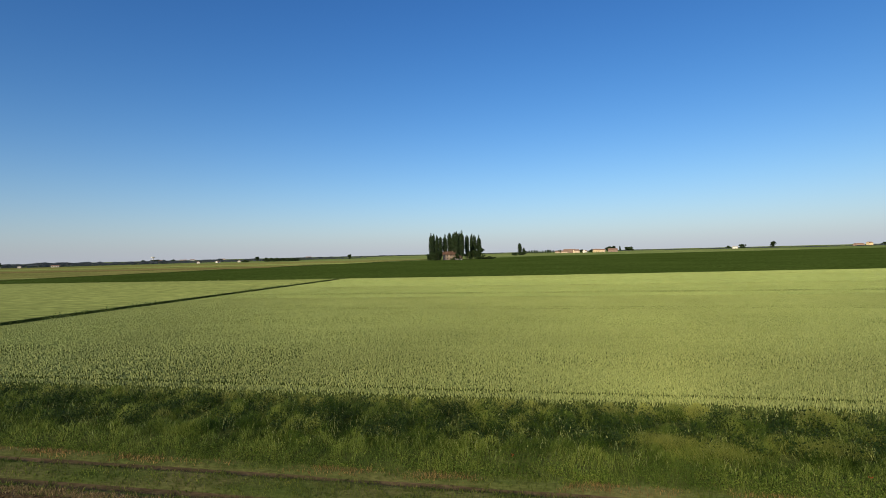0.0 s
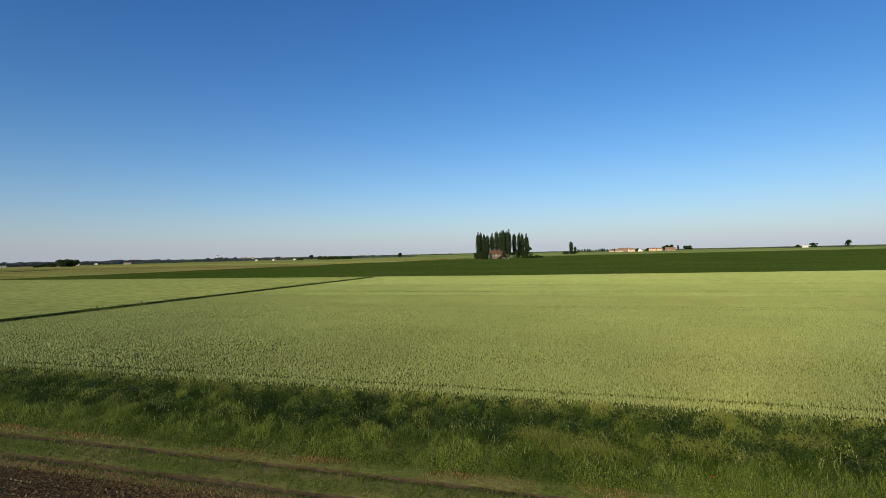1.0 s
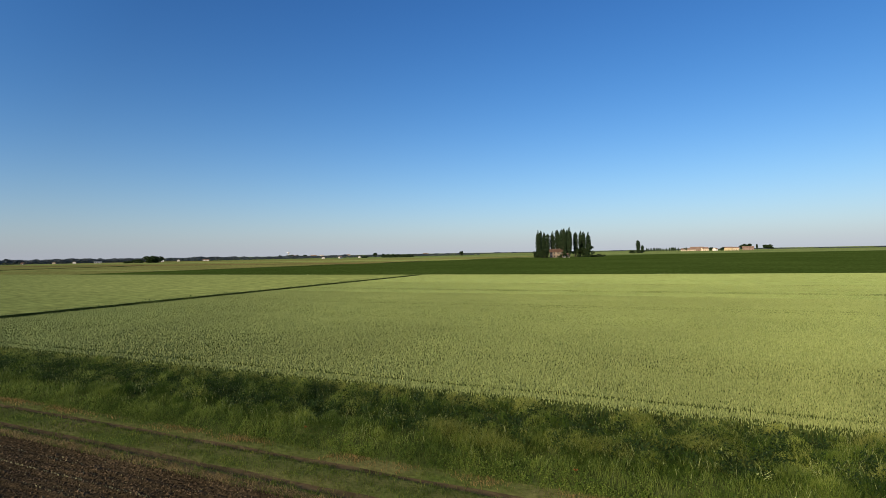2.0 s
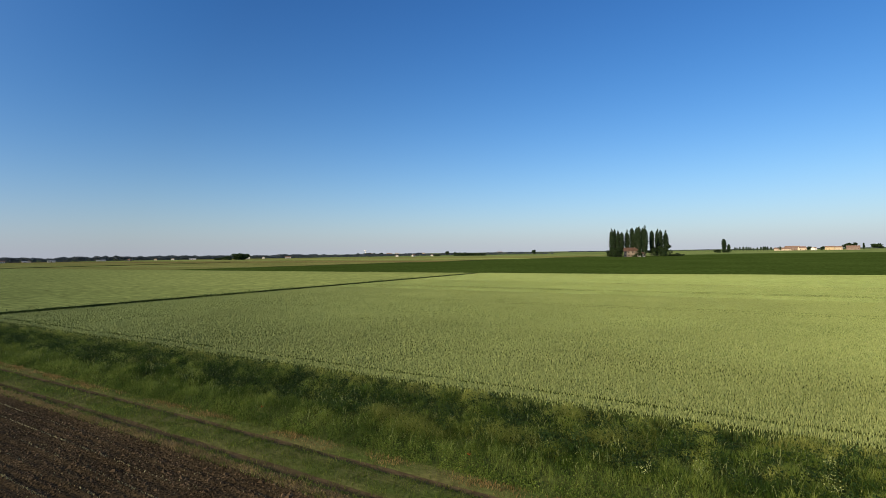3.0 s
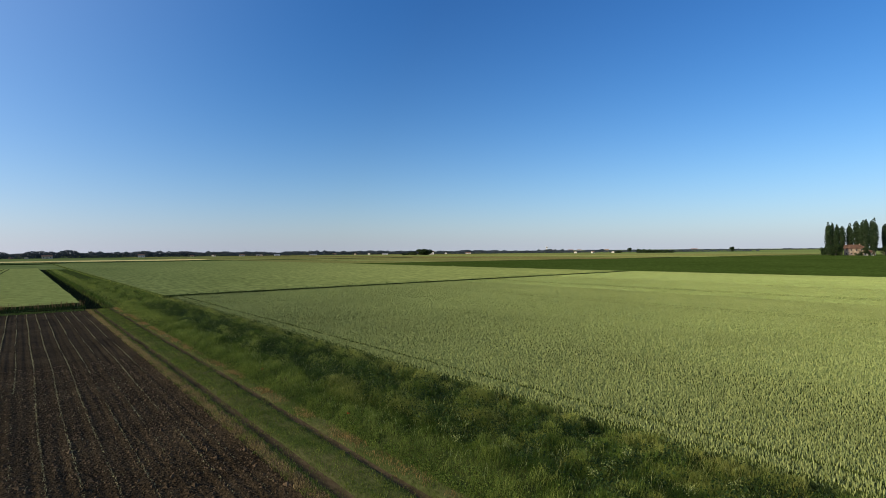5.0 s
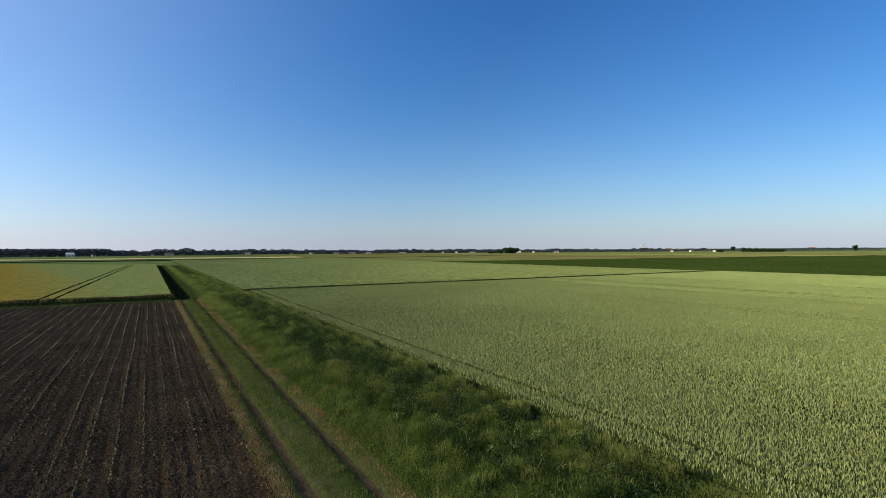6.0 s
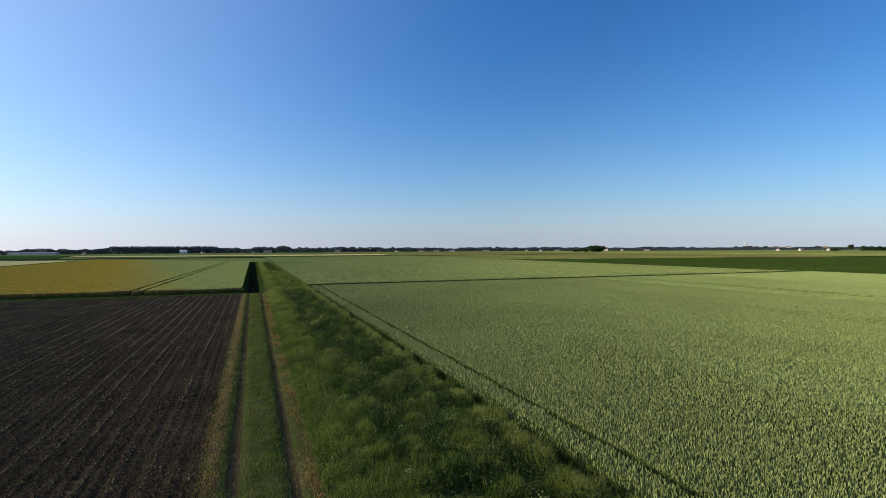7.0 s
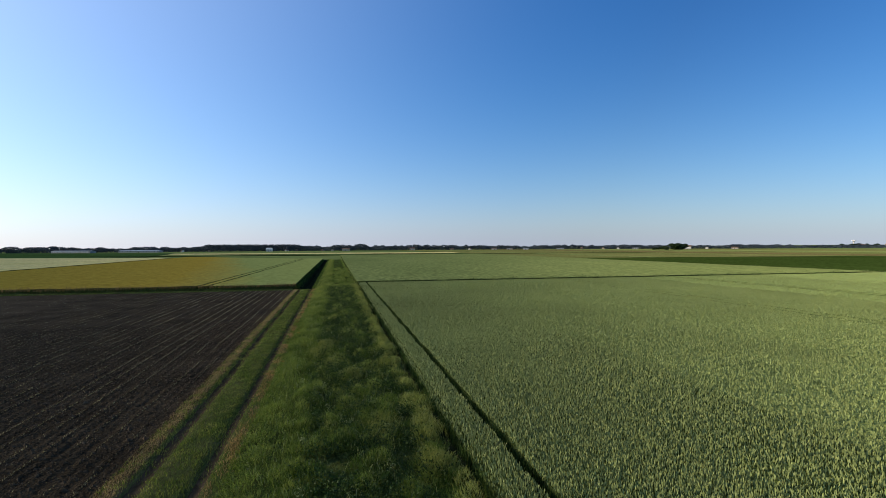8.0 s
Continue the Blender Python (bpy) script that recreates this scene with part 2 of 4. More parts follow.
def wave(x, y, scale, seed):
    """Smooth cheap noise between about -1 and 1."""
    r = np.random.default_rng(seed)
    out = np.zeros_like(x, dtype=float)
    for k in range(7):
        a, p, s = r.uniform(0, 2 * np.pi), r.uniform(0, 2 * np.pi), r.uniform(0.5, 2.0) / scale
        out += np.sin((x * np.cos(a) + y * np.sin(a)) * s * 2 * np.pi + p)
    return out / 3.2


def blades(name, x, y, z, h, w, lean, material, parent=None, tone=None, seed=1, toward=None):
    """Bent, tapered blades: a quad and a tip each."""
    r = np.random.default_rng(seed)
    n = len(x)
    a = r.uniform(0, 2 * np.pi, n)
    b = r.uniform(0, 2 * np.pi, n) if toward is None else toward + r.normal(0, 1.2, n)
    u = np.stack([np.cos(a), np.sin(a), np.zeros(n)], 1) * (w / 2)[:, None]
    d = np.stack([np.cos(b), np.sin(b), np.zeros(n)], 1) * (lean * h)[:, None]
    p = np.stack([x, y, z], 1)
    up = np.zeros((n, 3))
    up[:, 2] = h
    v = np.stack([p - u, p + u, p + 0.3 * d + 0.6 * up - 0.8 * u, p + 0.3 * d + 0.6 * up + 0.8 * u, p + d + up * (1 - 0.35 * lean[:, None] ** 2)], 1).reshape(-1, 3)
    i = np.arange(n)[:, None] * 5
    t = np.repeat(r.uniform(0, 1, n) if tone is None else tone, 5)
    return raw(name, v, [i + np.array([[0, 1, 3, 2]]), i + np.array([[2, 3, 4]])], material, parent, t)


def ears(name, x, y, z, h, w, lean, material, parent=None, tone=None, seed=1, crossed=True):
    """Slim leaning spindles: one diamond each, or two crossed."""
    r = np.random.default_rng(seed)
    n = len(x)
    a = r.uniform(0, 2 * np.pi, n)
    b = r.uniform(0, 2 * np.pi, n)
    u = np.stack([np.cos(a), np.sin(a), np.zeros(n)], 1) * (w / 2)[:, None]
    s = np.stack([-np.sin(a), np.cos(a), np.zeros(n)], 1) * (w / 2)[:, None]
    axis = np.stack([np.cos(b) * lean, np.sin(b) * lean, np.sqrt(np.maximum(0.05, 1 - lean ** 2))], 1) * h[:, None]
    p = np.stack([x, y, z], 1)
    m = p + 0.5 * axis
    if not crossed:
        v = np.stack([p, p + 0.68 * axis + u, p + axis, p + 0.55 * axis - u], 1).reshape(-1, 3)
        t = np.repeat(r.uniform(0, 1, n) if tone is None else tone, 4)
        return raw(name, v, [np.arange(n)[:, None] * 4 + np.array([[0, 1, 2, 3]])], material, parent, t)
    v = np.stack([p, m + u, p + axis, m - u, m + s, m - s], 1).reshape(-1, 3)
    i = np.arange(n)[:, None] * 6
    t = np.repeat(r.uniform(0, 1, n) if tone is None else tone, 6)
    return raw(name, v, [i + np.array([[0, 1, 2, 3]]), i + np.array([[0, 4, 2, 5]])], material, parent, t)


def leaf_cloud(name, pts, size, material, parent=None, tone=None, seed=1):
    """Clumps of leaves: ragged, folded quads turned every way."""
    r = np.random.default_rng(seed)
    n = len(pts)
    a = r.normal(size=(n, 3))
    a /= np.linalg.norm(a, axis=1)[:, None]
    b = np.cross(a, r.normal(size=(n, 3)))
    b /= np.linalg.norm(b, axis=1)[:, None]
    c = np.cross(a, b)
    s = np.broadcast_to(size, (n,))[:, None] * 0.5
    q = [pts + s * (k[0] * a * r.uniform(0.6, 1.3, (n, 1)) + k[1] * b * r.uniform(0.6, 1.3, (n, 1)) + k[2] * c) for k in ((1, 0.3, 0.25), (0.1, 1, -0.2), (-1, 0.2, 0.25), (-0.2, -1, -0.2))]
    v = np.stack(q, 1).reshape(-1, 3)
    i = np.arange(n)[:, None] * 4
    t = np.repeat(r.uniform(0, 1, n) if tone is None else tone, 4)
    return raw(name, v, [i + np.array([[0, 1, 2, 3]])], material, parent, t)


def empty(name, x=0, y=0, z=0):
    ob = new(name)
    ob.location = (x, y, z)
    return ob


# ---- the ground: one sheet to the horizon, with track, ditches and furrows in it ----
def ground_z(x, y):
    z = 0.05 * wave(x, y, 60, 3) * (np.hypot(x, y) < 400)
    near = (x > -53.5) & (x < 260)
    furrow = np.clip((14.35 - y) / 0.4, 0, 1) * (y > -150) * near
    z = z + furrow * (0.012 * np.sin(2 * np.pi * y / 0.9) + 0.022 * np.sin(2 * np.pi * (y + 0.04 * wave(x, y, 12, 4)) / 0.45) * np.clip(0.8 + 0.5 * wave(x * 0.3, y, 4, 12), 0.2, 1.4) + 0.012 * wave(x * 0.5, y * 3, 2.5, 5) - 0.02)
    for line in (13.75, 12.6, 10.35, 8.15, 6.7, 3.1, 0.35, -3.2, -6.1):
        z = z - furrow * 0.028 * np.clip(0.7 + 0.8 * wave(x, x * 0 + line * 9, 20, 7), 0, 1.3) * np.exp(-((y - line - 0.06 * wave(x, x * 0, 30, 6)) / 0.10) ** 2)
    track = ((y > 14.2) & (y < 18.4)) * near
    wander = 0.08 * wave(x, x * 0, 9, 11)
    rut = 0.75 * np.exp(-((y - 15.40 - wander) / 0.29) ** 2) + 0.85 * np.exp(-((y - 17.24 + wander) / 0.27) ** 2)
    z = z + track * (0.03 - 0.15 * rut + 0.012 * wave(x, y * 2, 1.6, 8))
    strip = np.clip((y - 18.0) / 1.0, 0, 1) * np.clip((25.4 - y) / 1.0, 0, 1) * (x > -272)
    z = z + strip * (0.16 + 0.10 * wave(x, y, 5, 9))
    z = z - 1.25 * np.clip(1.6 - np.abs(x + 57.0), 0, 0.9) / 0.9 * (y < 17.2)
    z = z - 1.35 * np.clip(1.5 - np.abs(y - 16.1), 0, 0.9) / 0.9 * ((x < -55.5) & (x > -285))
    z = z - 0.75 * np.clip(1.5 - np.abs(x + 63.0), 0, 0.8) / 0.8 * ((y > 25.5) & (y < 150))
    return z


def lines(*spans):
    out = []
    for a, b, step in spans:
        out += list(np.arange(a, b, step))
    return np.array(out)


far_out = np.geomspace(1, 14, 22)
gx = np.concatenate([-330 * far_out[::-1], lines((-310, -290, 8), (-290, -65, 3), (-65, -60.5, 0.3), (-60.5, -59.2, 0.6), (-59.2, -54.6, 0.25), (-54.6, 56, 1.7), (56, 130, 3), (130, 320, 16)), 330 * far_out])
gy = np.concatenate([-330 * far_out[::-1], lines((-310, -60, 14), (-60, -14, 0.45), (-14, 14.2, 0.1), (14.2, 18.4, 0.1), (18.4, 25.2, 0.3), (25.2, 28, 0.2), (28, 60, 2), (60, 320, 10)), 330 * far_out])
X, Y = np.meshgrid(gx, gy, indexing="ij")
nx, ny = X.shape
idx = np.arange(nx * ny).reshape(nx, ny)
quads = np.stack([idx[:-1, :-1], idx[1:, :-1], idx[1:, 1:], idx[:-1, 1:]], -1).reshape(-1, 4)
ground = raw("ground", np.stack([X.ravel(), Y.ravel(), ground_z(X, Y).ravel()], 1), [quads], M_PLAIN, smooth=True)
for m in (M_SOIL, M_TRACK, M_RUT, M_BANK, M_DITCH, M_EARTH):
    ground.data.materials.append(m)
cx, cy = (X[:-1, :-1] + X[1:, 1:]) / 2, (Y[:-1, :-1] + Y[1:, 1:]) / 2
slot = np.zeros(cx.shape, np.int32)
slot[(cx > -55.4) & (cx < 260) & (cy > -150) & (cy < 14.5)] = 1
slot[(cx > -55.4) & (cx < 260) & (cy >= 14.5) & (cy < 18.1)] = 2
slot[(slot == 2) & ((np.abs(cy - 15.40) < 0.21) | (np.abs(cy - 17.24) < 0.19))] = 3
slot[(slot == 2) & (cy < 15.0 + 0.12 * wave(cx, cx * 0, 6, 14))] = 6
slot[(cx > -285) & (cx < 260) & (cy >= 18.1) & (cy < 26)] = 4
slot[(cx > -61) & (cx < 62) & (cy >= 25.3) & (cy < 28)] = 5
slot[(cx > -67) & (cx < -60) & (cy > 25) & (cy < 152)] = 5
slot[(cx > -59.2) & (cx < -55.2) & (cy < 17.6) & (cy > -300)] = 5
slot[(cx > -287) & (cx <= -55.2) & (cy > 14.2) & (cy < 17.9)] = 5
ground.data.polygons.foreach_set("material_index", slot.ravel())
tagged(ground, "flat farmland soil with a rutted track, ditches and a ploughed field", "ground", kind="structure")


# ---- crops ----
def crop(name, corners, top, material, label, step=None, rough=0.05, base=0.0, seed=2):
    """A standing crop: its canopy with uneven top and the sides down to the soil. corners: four, anticlockwise."""
    c = np.array(corners, float)
    l1 = max(np.linalg.norm(c[1] - c[0]), np.linalg.norm(c[2] - c[3]))
    l2 = max(np.linalg.norm(c[3] - c[0]), np.linalg.norm(c[2] - c[1]))
    n1, n2 = (max(2, min(240, int(l / (step or max(2, l / 60))))) for l in (l1, l2))
    s, t = np.meshgrid(np.linspace(0, 1, n1 + 1), np.linspace(0, 1, n2 + 1), indexing="ij")
    p = (c[0] * ((1 - s) * (1 - t))[..., None] + c[1] * (s * (1 - t))[..., None] + c[2] * (s * t)[..., None] + c[3] * ((1 - s) * t)[..., None])
    x, y = p[..., 0], p[..., 1]
    edge = (s == 0) | (s == 1) | (t == 0) | (t == 1)
    z = base + top + rough * wave(x, y, 9, seed) + rough * 0.6 * wave(x, y, 2.3, seed + 1)
    x = x + edge * 0.22 * wave(y, x, 3, seed + 3)
    y = y + edge * 0.10 * wave(x, y, 3, seed + 4)
    v = np.stack([x.ravel(), y.ravel(), z.ravel()], 1)
    k = np.arange(x.size).reshape(x.shape)
    f = np.stack([k[:-1, :-1], k[1:, :-1], k[1:, 1:], k[:-1, 1:]], -1).reshape(-1, 4)
    ring = np.concatenate([k[:, 0], k[-1, 1:], k[-2::-1, -1], k[0, -2:0:-1]])
    low = v[ring].copy()
    low[:, 2] = -0.3
    i = np.arange(len(ring)) + len(v)
    j = i + len(ring)
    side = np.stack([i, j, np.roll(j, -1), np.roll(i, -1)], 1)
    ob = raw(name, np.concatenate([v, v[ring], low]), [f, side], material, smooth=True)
    # sides take the stalk colour, which has edge shade painted in
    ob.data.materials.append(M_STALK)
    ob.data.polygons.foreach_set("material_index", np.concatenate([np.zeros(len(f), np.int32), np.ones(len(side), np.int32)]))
    return tagged(ob, label, "crop field", kind="stuff")


# the three nearest strips carry the canopy colour with painted shade, the rest a lighter one
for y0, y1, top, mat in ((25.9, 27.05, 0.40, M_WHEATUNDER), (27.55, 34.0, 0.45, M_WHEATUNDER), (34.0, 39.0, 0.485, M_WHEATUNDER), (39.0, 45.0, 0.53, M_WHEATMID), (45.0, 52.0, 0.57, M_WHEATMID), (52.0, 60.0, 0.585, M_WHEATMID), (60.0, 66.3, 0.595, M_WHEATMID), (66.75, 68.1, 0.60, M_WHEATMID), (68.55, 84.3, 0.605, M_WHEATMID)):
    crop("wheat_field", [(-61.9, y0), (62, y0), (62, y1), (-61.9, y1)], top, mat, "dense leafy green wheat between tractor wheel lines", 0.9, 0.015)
for y0, y1 in ((84.0, 91.3), (91.9, 93.1), (93.7, 112.0)):
    crop("wheat_field", [(-61.9, y0), (95, y0), (95, y1), (-61.9, y1)], 0.63, M_WHEATFAR, "pale green wheat in ear, even and dense", 2.0, 0.015)
crop("wheat_field", [(-61.9, 112), (-20, 112), (-20, 154.6), (-62.0, 153)], 0.65, M_WHEATTOP, "pale green wheat field reaching to a dark crop", 2.0, 0.015)
crop("wheat_field", [(-21, 112), (95, 112), (95, 167.5), (-21, 154.5)], 0.655, M_WHEATTOP, "pale green wheat field reaching to a dark crop", 2.0, 0.015)
crop("wheat_field", [(95, 84), (250, 84), (260, 186), (95, 167.5)], 0.655, M_WHEATTOP, "pale green wheat field reaching to a dark crop", 2.0, 0.015)
crop("wheat_field", [(62, 25.4), (250, 25.4), (250, 84), (62, 84)], 0.76, M_WHEATTOP, "pale green wheat in ear beside the strip", 2.5, 0.035)
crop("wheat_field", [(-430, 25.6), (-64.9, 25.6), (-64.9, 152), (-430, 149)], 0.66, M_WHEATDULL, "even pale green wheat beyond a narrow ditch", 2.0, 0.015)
crop("beet_field", [(-245, 154), (-20, 156), (-20, 760), (-150, 545)], 0.45, M_BEET, "low dark green leafy crop before the poplars", 6, 0.05)
crop("beet_field", [(-21, 155.9), (420, 206), (520, 900), (-21, 759)], 0.46, M_BEET, "low dark green leafy crop reaching far back", 6, 0.05)
for y0, y1, z0, z1 in ((-88, -74, -2.8, 8.0), (2.4, -2.3, 3.7, -1.0), (4.2, -0.5, 14.2, 14.2)):
    far = [(-290, y0), (-59.4, y1), (-59.4, z1), (-290, z0)] if y0 > 0 else [(-400, y0), (-59.4, y1), (-59.4, z0), (-290, 1.9)]
    crop("barley_field", far, 0.62, M_BARLEY, "barley ripening from green to gold behind a ditch", 2.5, 0.035)
crop("pale_field", [(-460, -330), (-70, -130), (-120, -80), (-370, -92)], 0.5, M_PALE, "pale straw-coloured dry crop", 6, 0.04)
crop("green_field", [(-1000, -560), (-350, -225), (-420, -125), (-760, -200)], 0.4, M_GREENFAR, "distant dark green crop", 15, 0.05)
crop("pale_field", [(-660, -170), (-560, -150), (-505, 150), (-600, 160)], 0.5, M_PALE, "distant band of pale dry crop", 8, 0.04)
crop("dark_strip", [(-456, -190), (-451, -190), (-432, 330), (-437, 330)], 0.7, M_GREENFAR, "narrow dark strip of rank grass along a far ditch", 4, 0.06)
crop("olive_field", [(-1100, 150), (-250, 153.5), (-150, 700), (-900, 700)], 0.35, M_OLIVE, "olive-brown maturing field beyond the wheat", 15, 0.05)

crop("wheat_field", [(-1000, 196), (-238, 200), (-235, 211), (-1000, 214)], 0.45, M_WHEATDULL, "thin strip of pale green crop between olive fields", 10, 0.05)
crop("brown_field", [(-1050, 330), (-206, 330), (-196, 372), (-1050, 385)], 0.45, M_BROWN, "brownish maturing crop in a long strip", 12, 0.05)
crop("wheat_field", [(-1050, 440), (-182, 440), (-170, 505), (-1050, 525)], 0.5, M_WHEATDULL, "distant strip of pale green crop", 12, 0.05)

NEAR_WHEAT = empty("wheat")
tagged(NEAR_WHEAT, "silvery green wheat ears and leaves standing in rows", "wheat", kind="stuff")
part_no = 0
for x0, x1, y0, y1, gap, size in ((-2, 44, 25.5, 33.5, 0.056, 0.60), (-18, -2, 25.5, 33.5, 0.075, 0.78), (-18, 46, 33.5, 40, 0.075, 0.78), (-42, -18, 25.5, 40, 0.105, 1.0), (-42, 48, 40, 52, 0.10, 0.98), (-61.2, -42, 25.5, 52, 0.15, 1.35), (-61.2, 54, 52, 84, 0.145, 1.35), (44, 62, 25.5, 52, 0.28, 2.2), (-61.2, 95, 84, 118, 0.28, 2.2), (-61.2, 100, 118, 156, 0.4, 2.8), (62, 110, 27, 84, 0.38, 2.4)):
    x, y = np.meshgrid(np.arange(x0, x1, gap), np.arange(y0, y1, gap))
    n = x.size
    x, y = x.ravel() + rng.normal(0, 0.36 * gap, n), y.ravel() + rng.normal(0, 0.36 * gap, n)
    keep = (y > 25.75) | (x < -64)
    for line in (25.6, 27.3):
        keep &= np.abs(y - line - 0.05 * wave(x, y, 9, 21)) > (0.24 if line < 26 else 0.19)
    for line in (66.5, 68.3, 91.6, 93.4):
        keep &= (np.abs(y - line - 0.2 * wave(x, y, 30, 22)) > 0.25) | (rng.uniform(0, 1, n) < 0.25)
    keep &= rng.uniform(0, 1, n) < 0.95 + 0.10 * wave(x, y, 1.1, 23)
    x, y = x[keep], y[keep]
    n = len(x)
    keep = (y < 154 + 0.1 * np.maximum(x + 20, 0))
    x, y, n = x[keep], y[keep], int(keep.sum())
    z = (0.49 if gap < 0.08 else 0.52 if gap < 0.14 else 0.57) + 0.015 * wave(x, y, 7, 24) + rng.normal(0, 0.035, n) - rng.uniform(0, 0.35, n) * (y < 26.07) * (x > -63)
    # ears turn paler and flatter in tone farther off: distance painted into their colour
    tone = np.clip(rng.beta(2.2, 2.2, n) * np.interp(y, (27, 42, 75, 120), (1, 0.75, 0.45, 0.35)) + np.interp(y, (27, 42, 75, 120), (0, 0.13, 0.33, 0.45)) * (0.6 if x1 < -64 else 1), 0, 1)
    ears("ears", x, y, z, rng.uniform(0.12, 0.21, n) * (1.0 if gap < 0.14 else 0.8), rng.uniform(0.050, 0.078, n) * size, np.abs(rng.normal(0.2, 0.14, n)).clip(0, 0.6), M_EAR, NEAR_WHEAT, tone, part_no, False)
    part_no += 1
# stalks along the wheel lines, toned dark to paint the shade there
n = 16000
x, y = rng.uniform(-50, 48, n), rng.choice([25.82, 27.07, 27.49], n, p=[0.4, 0.2, 0.4]) + rng.normal(0, 0.05, n)
blades("stalks", x, y, x * 0.0, rng.uniform(0.25, 0.62, n), rng.uniform(0.03, 0.06, n), rng.uniform(0.05, 0.4, n), M_WEED, NEAR_WHEAT, rng.uniform(0, 0.6, n), 25)

# ---- grass strip, track and ploughed field ----
STRIP = tagged(empty("rough_grass"), "tall rank grass with weeds on a field margin", "grass", kind="stuff")


def strip_grass(x0, x1, dens, wide, seed, y0=17.9, y1=25.45):
    """Even rank grass: fresh and low at the foot, thin and dark in the middle, light and tall along the crop."""
    r = np.random.default_rng(seed)
    n = int((x1 - x0) * (y1 - y0) * dens)
    x, y = r.uniform(x0, x1, n), r.uniform(y0, y1, n)
    clump = np.tanh(1.6 * (0.6 * wave(x, y, 2.4, 31) + 0.75 * wave(x, y, 1.1, 32)))
    wander = 0.5 * wave(x, y, 3, 39)
    fresh = np.clip((20.5 + wander - y) / 0.9, 0, 1)
    rank = np.clip((y - 20.2 - wander) / 0.8, 0, 1) * np.clip((24.6 + 0.4 * wander - y) / 0.5, 0, 1)
    keep = (y < 25.15 + 0.25 * wave(x, x * 0.3, 1.7, 34)) & (r.uniform(0, 1, n) < 0.75 + 0.2 * clump - 0.5 * rank)
    x, y, clump, fresh, rank = x[keep], y[keep], clump[keep], fresh[keep], rank[keep]
    n = len(x)
    edge = np.clip((y - 17.9) / 0.7, 0.22, 1)
    top = edge * (0.42 + 0.16 * clump) * (1 - 0.55 * rank)
    top = np.where(rank + fresh < 0.5, np.maximum(top, 0.42 + 0.16 * clump), top)
    low = r.uniform(0, 1, n) < 0.35
    h = np.where(low, top + r.normal(0, 0.06, n), r.uniform(0.14, 0.30, n)).clip(0.07, 1.0)
    foot = np.where(low, 0.0, (top + r.normal(0, 0.05, n) - h).clip(0, 1))
    # rank grass is darker itself; shade in the hollows between tufts is painted in too
    tone = 0.44 - 0.34 * rank + 0.16 * clump + 0.22 * fresh + 0.26 * np.clip((-14 - x) / 25, 0, 1) + r.normal(0, 0.12, n)
    toward = 0.6 + 2.6 * wave(x, y, 2.5, 33)
    blades("grass_blades", x, y, ground_z(x, y) - 0.03 + foot, h, r.uniform(0.007, 0.015, n) * wide, r.uniform(0.3, 1.1, n), M_BLADE, STRIP, np.clip(tone, 0, 1), seed, toward)


def tussocks(x0, x1, y0, y1, dens, count, wide, seed, mid=0.47, material=M_BLADE):
    """Domed tufts whose blades fall outwards, each of its own height and tone."""
    r = np.random.default_rng(seed)
    m = int((x1 - x0) * (y1 - y0) * dens)
    cx, cy = r.uniform(x0, x1, m), r.uniform(y0, y1, m)
    cy += (0.4 if mid < 0.6 else 0.12) * wave(cx, cy, 3, 39)
    lot = wave(cx, cy, 2.6, 38)
    keep = lot > -0.55 - 0.6 * (mid > 0.6)
    cx, cy, lot = cx[keep], cy[keep], lot[keep]
    m = len(cx)
    rad, high = r.uniform(0.24, 0.62, m), r.uniform(0.30, 0.78, m) + 0.15 * lot
    high = np.where(mid > 0.6, 0.48 + 0.55 * high, high) * np.interp(cy, (19.2, 20.6), (0.6, 1))
    own = np.clip(r.normal(mid, 0.23, m) + 0.12 * lot + 0.24 * np.clip((-14 - cx) / 25, 0, 1) + 0.10 * (cy > 24.2), 0.02, 0.95)
    tilt = 0.8 + 2.4 * wave(cx, cy, 3.5, 33)
    k = np.repeat(np.arange(m), (count * (rad / 0.38) ** 2).astype(int))
    n = len(k)
    a, rho = r.uniform(0, 2 * np.pi, n), np.sqrt(r.uniform(0, 1, n))
    x, y = cx[k] + rho * rad[k] * np.cos(a), cy[k] + rho * rad[k] * np.sin(a)
    dome = high[k] * (1 - 0.72 * rho ** 2)
    h = r.uniform(0.16, 0.34, n)
    spray = r.uniform(0, 1, n) < 0.06
    h = np.where(spray, h * 1.5, h)
    z = ground_z(x, y) - 0.03 + (dome - 0.75 * h).clip(0, 2)
    toward = np.where(rho > 0.35, a, tilt[k])
    # tone falls from crown to skirt of each tuft, painting shade low down
    blades("tussock_blades", x, y, z, h, r.uniform(0.007, 0.015, n) * wide, r.uniform(0.35, 1.2, n), material, STRIP, np.clip(own[k] + 0.18 * (dome / 0.6 - 0.6) + 0.2 * spray + r.normal(0, 0.10, n), 0, 1), seed, toward)


strip_grass(-18, 43, 300, 1.0, 41)
strip_grass(-56, -18, 110, 1.7, 42)
strip_grass(43, 75, 60, 2.2, 44)
strip_grass(-275, -56, 22, 3.5, 43)
tussocks(-18, 43, 19.8, 25.0, 3.0, 130, 1.0, 45)
tussocks(-58, -18, 19.8, 25.0, 3.0, 48, 1.8, 46)
tussocks(-18, 44, 24.45, 25.2, 3.2, 130, 1.0, 48, 0.72, M_DRYING)
tussocks(-18, 44, 20.6, 24.6, 0.25, 130, 1.0, 50, 0.55, M_DRYING)
tussocks(-60, -18, 24.45, 25.2, 3.0, 50, 1.8, 49, 0.72, M_DRYING)
tussocks(-140, -58, 19.0, 25.0, 2.0, 14, 3.6, 47)

